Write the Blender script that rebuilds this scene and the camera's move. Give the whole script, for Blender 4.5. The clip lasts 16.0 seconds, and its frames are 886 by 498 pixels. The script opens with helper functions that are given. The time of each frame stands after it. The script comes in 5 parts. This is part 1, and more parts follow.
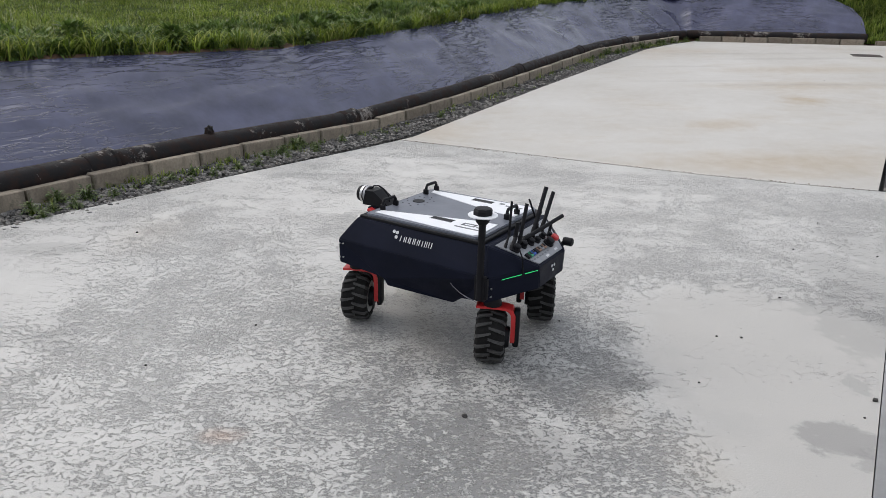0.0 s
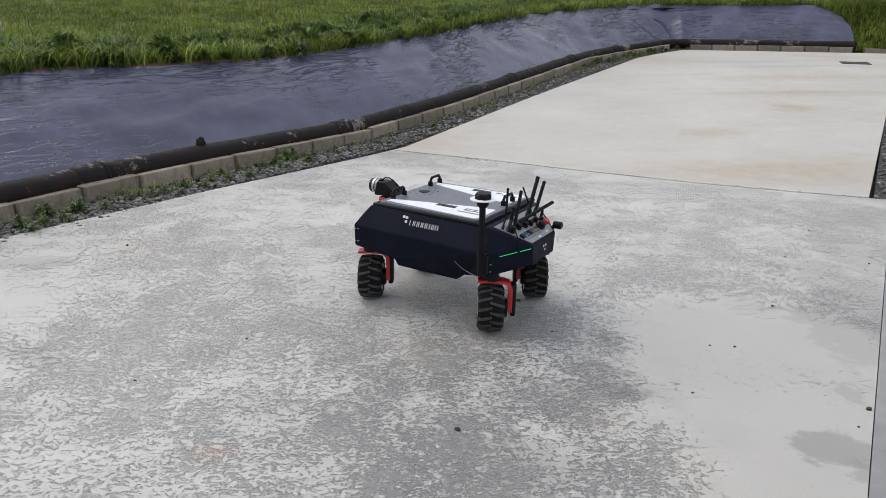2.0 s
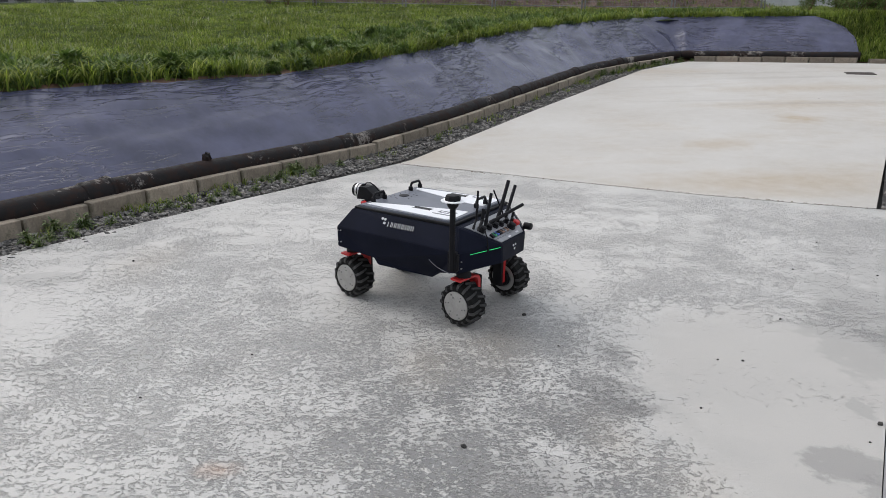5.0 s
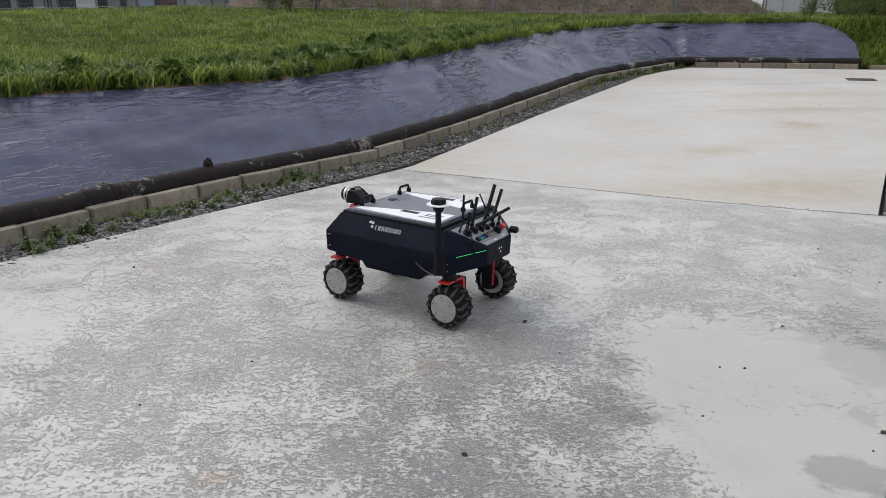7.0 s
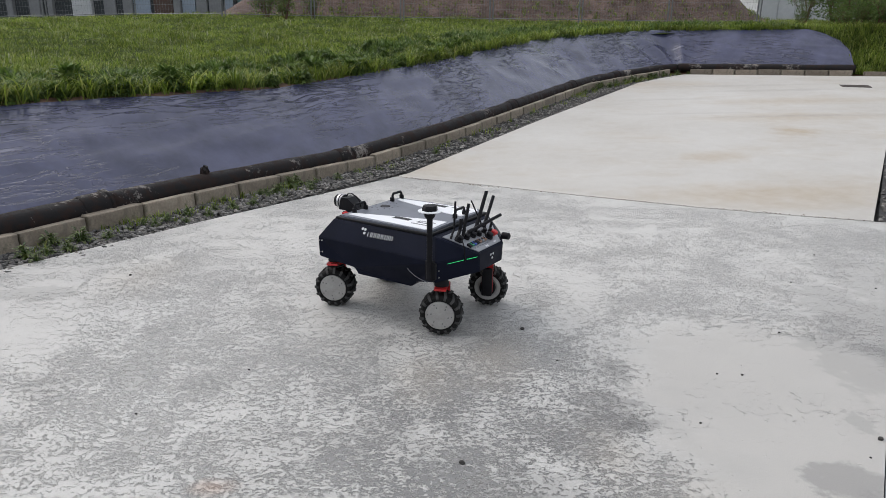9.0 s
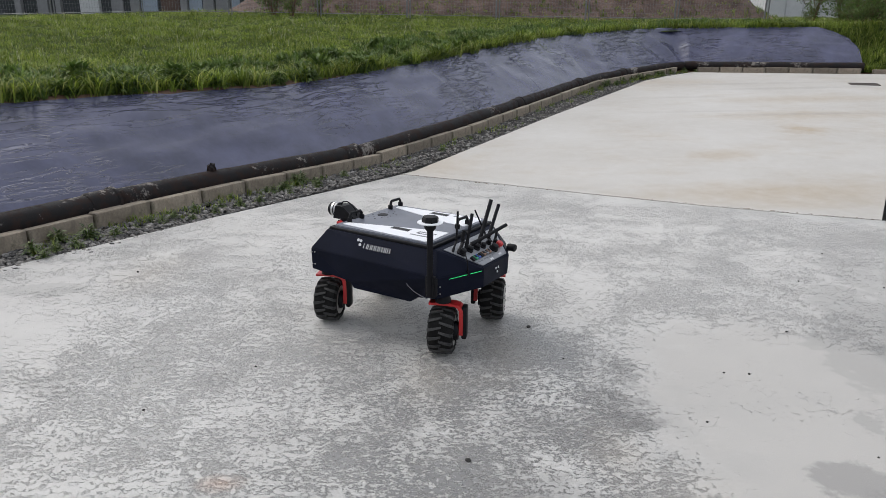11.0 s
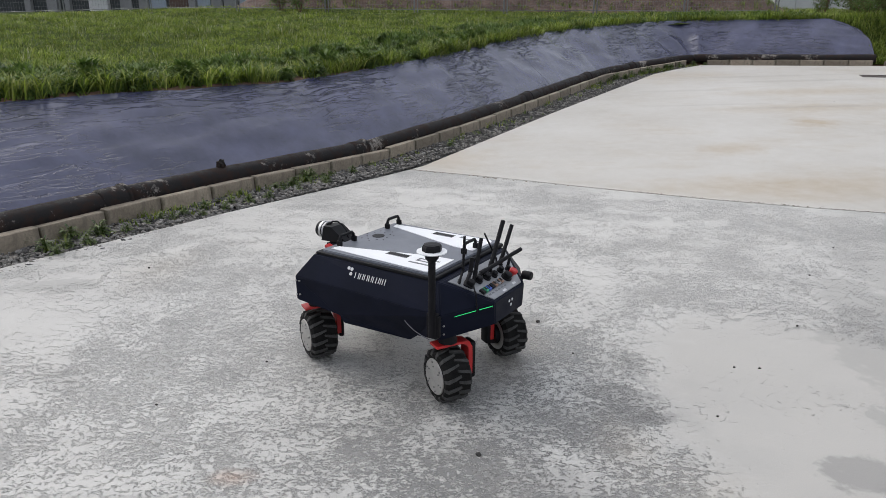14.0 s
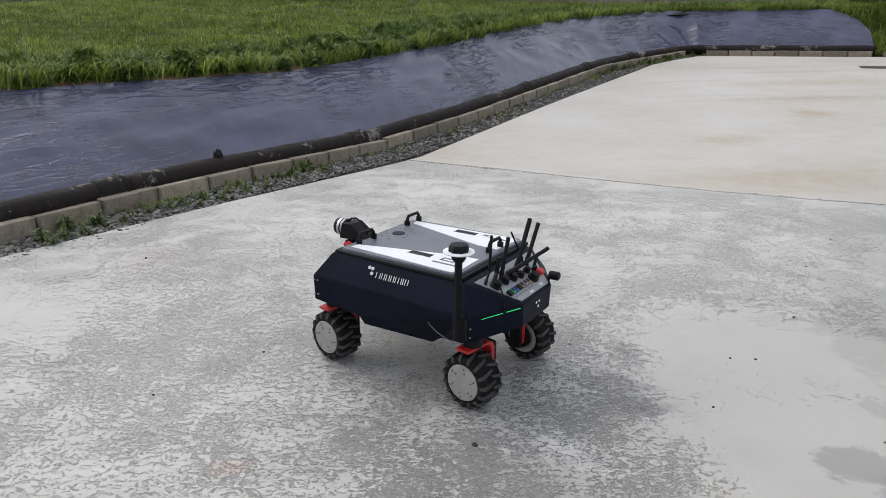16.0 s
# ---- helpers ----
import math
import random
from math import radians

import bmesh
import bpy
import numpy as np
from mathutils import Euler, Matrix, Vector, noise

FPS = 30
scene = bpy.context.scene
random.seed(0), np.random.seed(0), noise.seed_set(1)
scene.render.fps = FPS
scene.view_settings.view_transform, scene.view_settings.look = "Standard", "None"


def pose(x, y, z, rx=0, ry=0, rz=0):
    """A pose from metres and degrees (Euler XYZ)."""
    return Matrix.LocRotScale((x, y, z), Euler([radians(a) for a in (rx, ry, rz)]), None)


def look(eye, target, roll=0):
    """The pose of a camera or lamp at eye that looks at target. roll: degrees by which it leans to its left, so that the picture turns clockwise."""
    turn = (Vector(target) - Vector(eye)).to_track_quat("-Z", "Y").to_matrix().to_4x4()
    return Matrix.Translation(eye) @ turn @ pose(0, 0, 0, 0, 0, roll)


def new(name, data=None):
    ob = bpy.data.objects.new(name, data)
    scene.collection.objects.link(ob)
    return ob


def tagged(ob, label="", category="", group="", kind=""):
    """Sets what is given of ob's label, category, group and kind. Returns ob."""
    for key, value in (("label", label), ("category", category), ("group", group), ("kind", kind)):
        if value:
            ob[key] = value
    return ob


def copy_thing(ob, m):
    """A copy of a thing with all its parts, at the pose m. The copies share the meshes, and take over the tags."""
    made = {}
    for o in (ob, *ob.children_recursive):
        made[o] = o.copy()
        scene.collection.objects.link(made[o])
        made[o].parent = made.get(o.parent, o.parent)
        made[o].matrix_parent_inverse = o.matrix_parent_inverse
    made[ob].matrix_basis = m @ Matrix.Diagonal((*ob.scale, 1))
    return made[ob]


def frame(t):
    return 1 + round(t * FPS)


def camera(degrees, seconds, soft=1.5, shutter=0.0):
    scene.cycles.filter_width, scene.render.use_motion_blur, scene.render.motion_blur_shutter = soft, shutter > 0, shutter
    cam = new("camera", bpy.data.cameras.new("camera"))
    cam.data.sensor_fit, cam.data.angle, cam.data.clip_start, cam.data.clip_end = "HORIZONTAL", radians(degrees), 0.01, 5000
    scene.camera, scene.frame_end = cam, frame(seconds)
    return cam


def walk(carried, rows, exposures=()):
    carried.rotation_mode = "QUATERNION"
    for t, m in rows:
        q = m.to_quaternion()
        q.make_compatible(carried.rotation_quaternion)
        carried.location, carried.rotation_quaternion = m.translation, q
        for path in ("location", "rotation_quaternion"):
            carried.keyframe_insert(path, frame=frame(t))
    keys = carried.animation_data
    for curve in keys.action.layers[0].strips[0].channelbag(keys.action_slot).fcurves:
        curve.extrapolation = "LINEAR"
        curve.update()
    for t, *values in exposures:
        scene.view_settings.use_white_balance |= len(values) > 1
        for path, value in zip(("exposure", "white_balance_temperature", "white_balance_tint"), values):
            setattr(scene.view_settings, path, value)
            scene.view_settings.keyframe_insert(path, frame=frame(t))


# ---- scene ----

# ---------------------------------------------------------------- camera
cam = camera(67.34, 16.0, soft=0.85)


def aim(x, y, z, pan, tilt, roll):
    """Camera pose: eye, pan to the left, tilt up from straight down, roll, in degrees."""
    return Matrix.Translation((x, y, z)) @ pose(0, 0, 0, 0, 0, pan) @ pose(0, 0, 0, tilt, 0, 0) @ pose(0, 0, 0, 0, 0, roll)


walk(cam, [
    (0, aim(-0.010, -0.028, 1.624, -0.13, 70.26, 1.54)),
    (0.5, aim(-0.001, -0.021, 1.626, -0.53, 70.12, 1.64)),
    (1, aim(-0.003, -0.015, 1.630, -0.80, 70.55, 1.52)),
    (1.5, aim(-0.002, -0.010, 1.631, -0.60, 70.78, 1.30)),
    (2, aim(0.002, -0.010, 1.633, -0.64, 71.01, 1.25)),
    (2.5, aim(0.000, -0.013, 1.637, -0.45, 71.33, 1.13)),
    (3, aim(0.004, -0.012, 1.638, -0.57, 71.55, 1.10)),
    (3.5, aim(0.008, -0.008, 1.641, -0.71, 71.69, 1.08)),
    (4, aim(0.007, -0.004, 1.643, -0.56, 71.88, 0.98)),
    (6.5, aim(0.002, 0.007, 1.645, 0.25, 72.33, 0.69)),
    (7, aim(0.006, 0.010, 1.649, 0.00, 72.51, 0.80)),
    (7.5, aim(0.006, 0.013, 1.648, 0.01, 72.47, 0.74)),
    (8, aim(0.003, 0.016, 1.650, -0.05, 72.60, 0.77)),
    (8.5, aim(0.003, 0.011, 1.650, -0.18, 72.77, 0.75)),
    (9, aim(0.005, 0.011, 1.654, -0.27, 73.07, 0.74)),
    (11.5, aim(-0.002, 0.010, 1.654, 0.31, 72.84, 0.77)),
    (12, aim(-0.003, 0.008, 1.658, 0.41, 72.83, 0.78)),
    (12.5, aim(-0.002, 0.005, 1.657, 0.79, 72.88, 0.66)),
    (13, aim(-0.006, 0.005, 1.658, 0.95, 72.51, 0.45)),
    (13.5, aim(-0.003, 0.008, 1.657, 0.92, 72.49, 0.31)),
    (14, aim(-0.007, 0.004, 1.657, 0.95, 72.44, 0.35)),
    (14.5, aim(-0.005, 0.001, 1.660, 1.03, 72.47, 0.39)),
    (15, aim(-0.001, 0.000, 1.661, 1.07, 72.55, 0.38)),
    (15.5, aim(-0.000, 0.005, 1.658, 0.95, 72.04, 0.37)),
    (16, aim(-0.001, 0.007, 1.656, 0.78, 71.65, 0.50)),
], exposures=[(0.0, -0.03, 6260, 10.0), (16.0, -0.03, 6260, 10.0)])

# ---------------------------------------------------------------- daylight, overcast
SUN_EL, SUN_ROT = radians(47), radians(-56)
world = bpy.data.worlds.new("overcast_sky")
scene.world = world
world.use_nodes = True
wn = world.node_tree.nodes
sky = wn.new("ShaderNodeTexSky")
sky.sky_type = "NISHITA"
sky.sun_disc = False
sky.sun_elevation, sky.sun_rotation = SUN_EL, SUN_ROT
sky.air_density, sky.dust_density, sky.ozone_density = 1.3, 9.0, 1.5
cloud = wn.new("ShaderNodeHueSaturation")
cloud.inputs["Saturation"].default_value = 0.6
world.node_tree.links.new(sky.outputs[0], cloud.inputs["Color"])
veil = wn.new("ShaderNodeMix")
veil.data_type = "RGBA"
veil.inputs[0].default_value = 0.58
veil.inputs[7].default_value = (6.6, 6.75, 7.1, 1)
world.node_tree.links.new(cloud.outputs[0], veil.inputs[6])
world.node_tree.links.new(veil.outputs[2], wn["Background"].inputs[0])
wn["Background"].inputs[1].default_value = 0.155
sun_data = bpy.data.lights.new("sun", "SUN")
sun_data.energy, sun_data.angle, sun_data.color = 0.75, radians(60), (1.0, 0.985, 0.965)
sun = new("sun", sun_data)
sun.matrix_world = look((0, 0, 30), (Vector((0, 0, 30)) - Vector((math.sin(SUN_ROT) * math.cos(SUN_EL), math.cos(SUN_ROT) * math.cos(SUN_EL), math.sin(SUN_EL)))))

# ---------------------------------------------------------------- node helpers
def material(name, rough=0.6, metal=0.0, color=(0.5, 0.5, 0.5)):
    m = bpy.data.materials.new(name)
    m.use_nodes = True
    b = m.node_tree.nodes["Principled BSDF"]
    b.inputs["Base Color"].default_value = (*color, 1)
    b.inputs["Roughness"].default_value = rough
    b.inputs["Metallic"].default_value = metal
    return m, m.node_tree, b


def nd(nt, kind, **values):
    n = nt.nodes.new(kind)
    for k, v in values.items():
        n.inputs[k].default_value = v
    return n


def coords(nt, scale=(1, 1, 1)):
    c, m = nt.nodes.new("ShaderNodeTexCoord"), nt.nodes.new("ShaderNodeMapping")
    m.inputs["Scale"].default_value = scale
    nt.links.new(c.outputs["Object"], m.inputs["Vector"])
    return m.outputs["Vector"]


def tex(nt, vec, scale, detail=4.0, rough=0.55, distort=0.0):
    n = nd(nt, "ShaderNodeTexNoise", Scale=scale, Detail=detail, Roughness=rough, Distortion=distort)
    nt.links.new(vec, n.inputs["Vector"])
    return n.outputs["Fac"]


def ramp(nt, fac, stops):
    r = nt.nodes.new("ShaderNodeValToRGB")
    while len(r.color_ramp.elements) < len(stops):
        r.color_ramp.elements.new(0.5)
    for e, (p, c) in zip(r.color_ramp.elements, stops):
        e.position = p
        e.color = (c, c, c, 1) if isinstance(c, (int, float)) else (*c, 1)
    nt.links.new(fac, r.inputs["Fac"])
    return r.outputs["Color"]


def mixc(nt, fac, a, b, mode="MIX"):
    m = nt.nodes.new("ShaderNodeMix")
    m.data_type, m.blend_type = "RGBA", mode
    for v, s in ((fac, m.inputs[0]), (a, m.inputs[6]), (b, m.inputs[7])):
        if isinstance(v, (int, float)):
            s.default_value = v
        elif isinstance(v, tuple):
            s.default_value = (*v, 1)
        else:
            nt.links.new(v, s)
    return m.outputs[2]


def mathn(nt, op, a, b=0.0):
    m = nt.nodes.new("ShaderNodeMath")
    m.operation = op
    for v, s in ((a, m.inputs[0]), (b, m.inputs[1])):
        if isinstance(v, (int, float)):
            s.default_value = v
        else:
            nt.links.new(v, s)
    return m.outputs[0]


def bump(nt, b, height, strength=0.3, dist=0.01):
    n = nd(nt, "ShaderNodeBump", Strength=strength, Distance=dist)
    nt.links.new(height, n.inputs["Height"])
    nt.links.new(n.outputs["Normal"], b.inputs["Normal"])


def spot(nt, vec, x, y, r_in, r_out, wobble=0.0, wscale=3.0, sx=1.0, sy=1.0):
    """1 within r_in of (x, y), 0 past r_out, with an uneven edge: the shape of a stain."""
    m = nt.nodes.new("ShaderNodeMapping")
    m.vector_type = "POINT"
    m.inputs["Location"].default_value = (-x * sx, -y * sy, 0)
    m.inputs["Scale"].default_value = (sx, sy, 0)
    nt.links.new(vec, m.inputs["Vector"])
    ln = nt.nodes.new("ShaderNodeVectorMath")
    ln.operation = "LENGTH"
    nt.links.new(m.outputs[0], ln.inputs[0])
    d = ln.outputs["Value"]
    if wobble:
        n = tex(nt, vec, wscale, 6, 0.65)
        d = mathn(nt, "ADD", d, mathn(nt, "MULTIPLY", mathn(nt, "SUBTRACT", n, 0.5), wobble))
    mr = nd(nt, "ShaderNodeMapRange")
    mr.inputs["From Min"].default_value, mr.inputs["From Max"].default_value = r_out, r_in
    nt.links.new(d, mr.inputs["Value"])
    return mr.outputs["Result"]


def set_color(nt, b, c):
    nt.links.new(c, b.inputs["Base Color"])


# ---------------------------------------------------------------- materials: ground
def mat_slab_near():
    """Old trowelled concrete: pale skin flaking off in small scabs over grey, with damp stains and pits."""
    m, nt, b = material("worn_concrete", 0.5)
    v = coords(nt)
    vs = coords(nt, (0.82, 1.15, 1.0))
    grain = tex(nt, v, 190, 2, 0.6)
    base = ramp(nt, tex(nt, v, 0.9, 6, 0.62), [(0.3, (0.42, 0.41, 0.388)), (0.68, (0.53, 0.52, 0.495))])
    # the trowelled-off side towards the edge stays smooth and slightly warm
    worn = spot(nt, v, 0.2, 2.55, 0.45, 1.2, 0.7, 2.2, 0.95, 0.8)
    clean = spot(nt, v, 1.78, 2.75, 0.62, 0.86, 0.55, 4.5, 0.95, 0.6)
    smooth_top = spot(nt, v, -2.6, 4.0, 0.25, 0.9, 0.6, 2.0, 0.8, 0.7)
    base = mixc(nt, mathn(nt, "MULTIPLY", clean, 0.75), base, (0.42, 0.402, 0.374))
    # flaking: broad zones decide how much, crisp scabs inside them
    zone = mathn(nt, "ADD", mathn(nt, "MULTIPLY", tex(nt, v, 0.8, 4, 0.6), 0.55), mathn(nt, "MULTIPLY", tex(nt, v, 3.4, 4, 0.6), 0.45))
    flake = tex(nt, vs, 29, 7, 0.72, 0.45)
    fine = tex(nt, vs, 78, 4, 0.64, 0.4)
    field_ = mathn(nt, "ADD", mathn(nt, "MULTIPLY", flake, 0.55), mathn(nt, "MULTIPLY", fine, 0.45))
    sel = mathn(nt, "ADD", field_, mathn(nt, "MULTIPLY", mathn(nt, "SUBTRACT", zone, 0.5), 0.6))
    sel = mathn(nt, "ADD", sel, mathn(nt, "SUBTRACT", mathn(nt, "MULTIPLY", worn, 0.03), mathn(nt, "MULTIPLY", clean, 0.12)))
    sel = mathn(nt, "SUBTRACT", sel, mathn(nt, "MULTIPLY", smooth_top, 0.06))
    upper = spot(nt, v, 0.6, 6.6, 1.6, 3.2, 0.8, 1.5, 0.7, 1.0)
    sel = mathn(nt, "SUBTRACT", sel, mathn(nt, "MULTIPLY", upper, 0.016))
    # glancing sky sheen of the far part, painted in as a paler base
    base = mixc(nt, mathn(nt, "MULTIPLY", upper, 0.7), base, (0.56, 0.545, 0.512))
    scab = ramp(nt, sel, [(0.524, 0.0), (0.536, 1.0)])
    grey = ramp(nt, tex(nt, v, 4.2, 5, 0.62), [(0.3, (0.225, 0.219, 0.208)), (0.7, (0.325, 0.317, 0.303))])
    amount = mathn(nt, "ADD", 0.52, mathn(nt, "MULTIPLY", worn, 0.45))
    c = mixc(nt, mathn(nt, "MULTIPLY", scab, amount), base, grey)
    # lit flake edges painted as a pale rim, for an embossed look
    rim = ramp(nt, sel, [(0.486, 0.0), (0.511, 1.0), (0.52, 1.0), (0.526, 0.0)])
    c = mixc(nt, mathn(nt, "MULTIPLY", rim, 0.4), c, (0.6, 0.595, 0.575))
    deep = ramp(nt, mathn(nt, "ADD", sel, mathn(nt, "MULTIPLY", worn, 0.045)), [(0.585, 0.0), (0.61, 1.0)])
    c = mixc(nt, mathn(nt, "MULTIPLY", deep, mathn(nt, "ADD", 0.25, mathn(nt, "MULTIPLY", worn, 0.45))), c, (0.13, 0.13, 0.129))
    # small highlights on the worn surface, painted as bright flecks
    bright_fleck = ramp(nt, tex(nt, vs, 40, 5, 0.7, 0.3), [(0.57, 0.0), (0.595, 1.0)])
    c = mixc(nt, mathn(nt, "MULTIPLY", bright_fleck, mathn(nt, "MULTIPLY", worn, 0.55)), c, (0.56, 0.555, 0.535))
    # milky, half-dried haze of water over the worn middle
    haze = ramp(nt, tex(nt, v, 2.6, 5, 0.6), [(0.44, 0.0), (0.62, 1.0)])
    c = mixc(nt, mathn(nt, "MULTIPLY", mathn(nt, "MULTIPLY", haze, worn), 0.35), c, (0.285, 0.279, 0.268))
    c = mixc(nt, mathn(nt, "MULTIPLY", haze, 0.14), c, (0.34, 0.332, 0.32))
    speck = ramp(nt, tex(nt, v, 75, 2, 0.5), [(0.745, 0.0), (0.76, 1.0)])
    c = mixc(nt, mathn(nt, "MULTIPLY", speck, 0.6), c, (0.1, 0.1, 0.1))
    # damp patches, darkest first: where, how wide, how strong, how ragged
    for x, y, r, sx, sy, k, wob, ws in ((1.66, 2.3, 0.155, 0.85, 1.15, 0.8, 0.24, 7.0), (1.72, 2.12, 0.1, 1.0, 0.9, 0.6, 0.2, 9.0), (1.98, 2.75, 0.07, 1.0, 0.8, 0.45, 0.2, 10.0),
                                        (0.82, 2.86, 0.15, 0.9, 1.0, 0.75, 0.4, 11.0), (0.93, 2.7, 0.08, 0.7, 1.4, 0.7, 0.25, 12.0), (0.97, 3.2, 0.1, 1.3, 0.6, 0.6, 0.3, 14.0), (0.6, 2.62, 0.2, 1.0, 1.0, 0.5, 0.5, 9.0),
                                        (0.35, 2.15, 0.25, 0.8, 1.2, 0.4, 0.5, 7.0), (2.35, 3.3, 0.3, 1.2, 0.6, 0.4, 0.5, 5.0), (2.75, 3.95, 0.42, 1.3, 0.55, 0.42, 0.6, 4.0), (3.3, 4.8, 0.45, 1.2, 0.7, 0.4, 0.6, 3.5),
                                        (-2.8, 4.28, 0.2, 0.7, 1.4, 0.5, 0.4, 5.0), (-1.98, 2.97, 0.16, 0.9, 1.2, 0.3, 0.4, 6.0), (-1.15, 3.05, 0.11, 0.8, 1.2, 0.3, 0.3, 7.0)):
        sp = spot(nt, v, x, y, r * 0.8, r * 1.1, wob * 1.5, ws * 1.3, sx, sy)
        c = mixc(nt, mathn(nt, "MULTIPLY", sp, k * 0.75), c, (0.22, 0.214, 0.204))
    for x, y, r, k in ((0.3, 3.45, 0.45, 0.45), (-0.07, 3.15, 0.3, 0.4), (0.75, 2.45, 0.25, 0.3), (1.0, 2.1, 0.3, 0.3), (-2.2, 4.7, 0.5, 0.35)):
        tan = spot(nt, v, x, y, 0.02, r, 0.3, 4, 1.4, 0.8)
        c = mixc(nt, mathn(nt, "MULTIPLY", tan, k), c, (0.43, 0.385, 0.325))
    rust = spot(nt, v, -0.87, 2.22, 0.01, 0.11, 0.12, 9, 0.9, 1.6)
    c = mixc(nt, mathn(nt, "MULTIPLY", rust, 0.42), c, (0.46, 0.27, 0.17))
    c = mixc(nt, 0.35, c, ramp(nt, grain, [(0.3, 0.35), (0.7, 0.65)]), "OVERLAY")
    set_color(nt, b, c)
    nt.links.new(ramp(nt, scab, [(0, 0.55), (1, 0.42)]), b.inputs["Roughness"])
    h = mathn(nt, "ADD", mathn(nt, "MULTIPLY", grain, 0.1), mathn(nt, "MULTIPLY", ramp(nt, sel, [(0.495, 1.0), (0.555, 0.0)]), 0.9))
    bump(nt, b, h, 0.8, 0.009)
    return m


def mat_slab_far():
    """Newer, smoother concrete with ochre run marks."""
    m, nt, b = material("pale_concrete", 0.6)
    v = coords(nt)
    base = ramp(nt, tex(nt, v, 0.5, 5, 0.6), [(0.3, (0.425, 0.4, 0.36)), (0.7, (0.515, 0.498, 0.465))])
    streak = ramp(nt, tex(nt, coords(nt, (0.75, 1.3, 1)), 1.0, 8, 0.68), [(0.5, 0.0), (0.72, 1.0)])
    c = mixc(nt, mathn(nt, "MULTIPLY", streak, 0.5), base, (0.39, 0.33, 0.25))
    for x, y, r, sx, sy, k in ((6.0, 11.4, 0.4, 1, 1.3, 0.55), (6.6, 12.8, 0.8, 0.45, 2.4, 0.45), (3.9, 7.6, 0.7, 0.4, 1.8, 0.45), (7.8, 14.8, 1.0, 0.5, 2.6, 0.4), (4.0, 9.6, 0.35, 0.7, 1.5, 0.35), (-0.1, 9.3, 0.5, 0.8, 0.8, 0.3), (5.6, 18.2, 1.0, 0.6, 1.5, 0.3)):
        s = spot(nt, v, x, y, r * 0.2, r * 1.3, 1.1, 2.6, sx, sy * 0.75)
        c = mixc(nt, mathn(nt, "MULTIPLY", s, k * 1.35), c, (0.36, 0.28, 0.18))
    for x, y, r, sx, sy, k in ((6.9, 12.9, 0.5, 0.28, 3.5, 0.45), (4.9, 13.4, 0.4, 0.3, 3.5, 0.3), (8.6, 16.6, 0.7, 0.3, 3.0, 0.4), (7.2, 17.6, 0.8, 0.3, 4.0, 0.4), (5.2, 15.4, 0.5, 0.4, 3.0, 0.3), (6.3, 8.9, 0.6, 0.4, 2.0, 0.2)):
        s = spot(nt, v, x, y, r * 0.2, r * 1.2, 0.8, 3.0, sx, sy)
        c = mixc(nt, mathn(nt, "MULTIPLY", s, k), c, (0.3, 0.275, 0.245))
    mottle = ramp(nt, tex(nt, v, 5.5, 6, 0.65), [(0.4, 0.0), (0.7, 1.0)])
    c = mixc(nt, mathn(nt, "MULTIPLY", mottle, 0.25), c, (0.56, 0.55, 0.53))
    grain = tex(nt, v, 120, 2, 0.6)
    c = mixc(nt, 0.25, c, ramp(nt, grain, [(0.3, 0.38), (0.7, 0.62)]), "OVERLAY")
    set_color(nt, b, c)
    bump(nt, b, grain, 0.25, 0.003)
    return m


def mat_noise(name, lo, hi, scale, rough=0.85, b_scale=None, b_str=0.4, b_dist=0.01, metal=0.0, detail=6, obj_random=False):
    m, nt, b = material(name, rough, metal)
    v = coords(nt)
    a = tex(nt, v, scale, detail, 0.6)
    d = tex(nt, v, scale * 7.3, 4, 0.6)
    c = ramp(nt, mathn(nt, "ADD", mathn(nt, "MULTIPLY", a, 0.7), mathn(nt, "MULTIPLY", d, 0.3)), [(0.32, lo), (0.68, hi)])
    if obj_random:
        oi = nt.nodes.new("ShaderNodeObjectInfo")
        c = mixc(nt, 0.7, c, ramp(nt, oi.outputs["Random"], [(0, 0.25), (1, 0.68)]), "OVERLAY")
    set_color(nt, b, c)
    if b_str:
        bump(nt, b, tex(nt, v, b_scale or scale * 5, 5, 0.65), b_str, b_dist)
    return m


def mat_island(name, colors, rough=0.9, noise_scale=40.0, trans=0.0):
    m, nt, b = material(name, rough)
    g = nt.nodes.new("ShaderNodeNewGeometry")
    c = ramp(nt, g.outputs["Random Per Island"], [(i / (len(colors) - 1), k) for i, k in enumerate(colors)])
    n = tex(nt, coords(nt), noise_scale, 3, 0.6)
    c = mixc(nt, 0.7, c, ramp(nt, n, [(0.3, 0.18), (0.7, 0.78)]), "OVERLAY")
    set_color(nt, b, c)
    if trans:
        t = nd(nt, "ShaderNodeBsdfTranslucent")
        nt.links.new(c, t.inputs["Color"])
        mx = nd(nt, "ShaderNodeMixShader", Fac=trans)
        nt.links.new(b.outputs[0], mx.inputs[1])
        nt.links.new(t.outputs[0], mx.inputs[2])
        nt.links.new(mx.outputs[0], nt.nodes["Material Output"].inputs["Surface"])
    return m


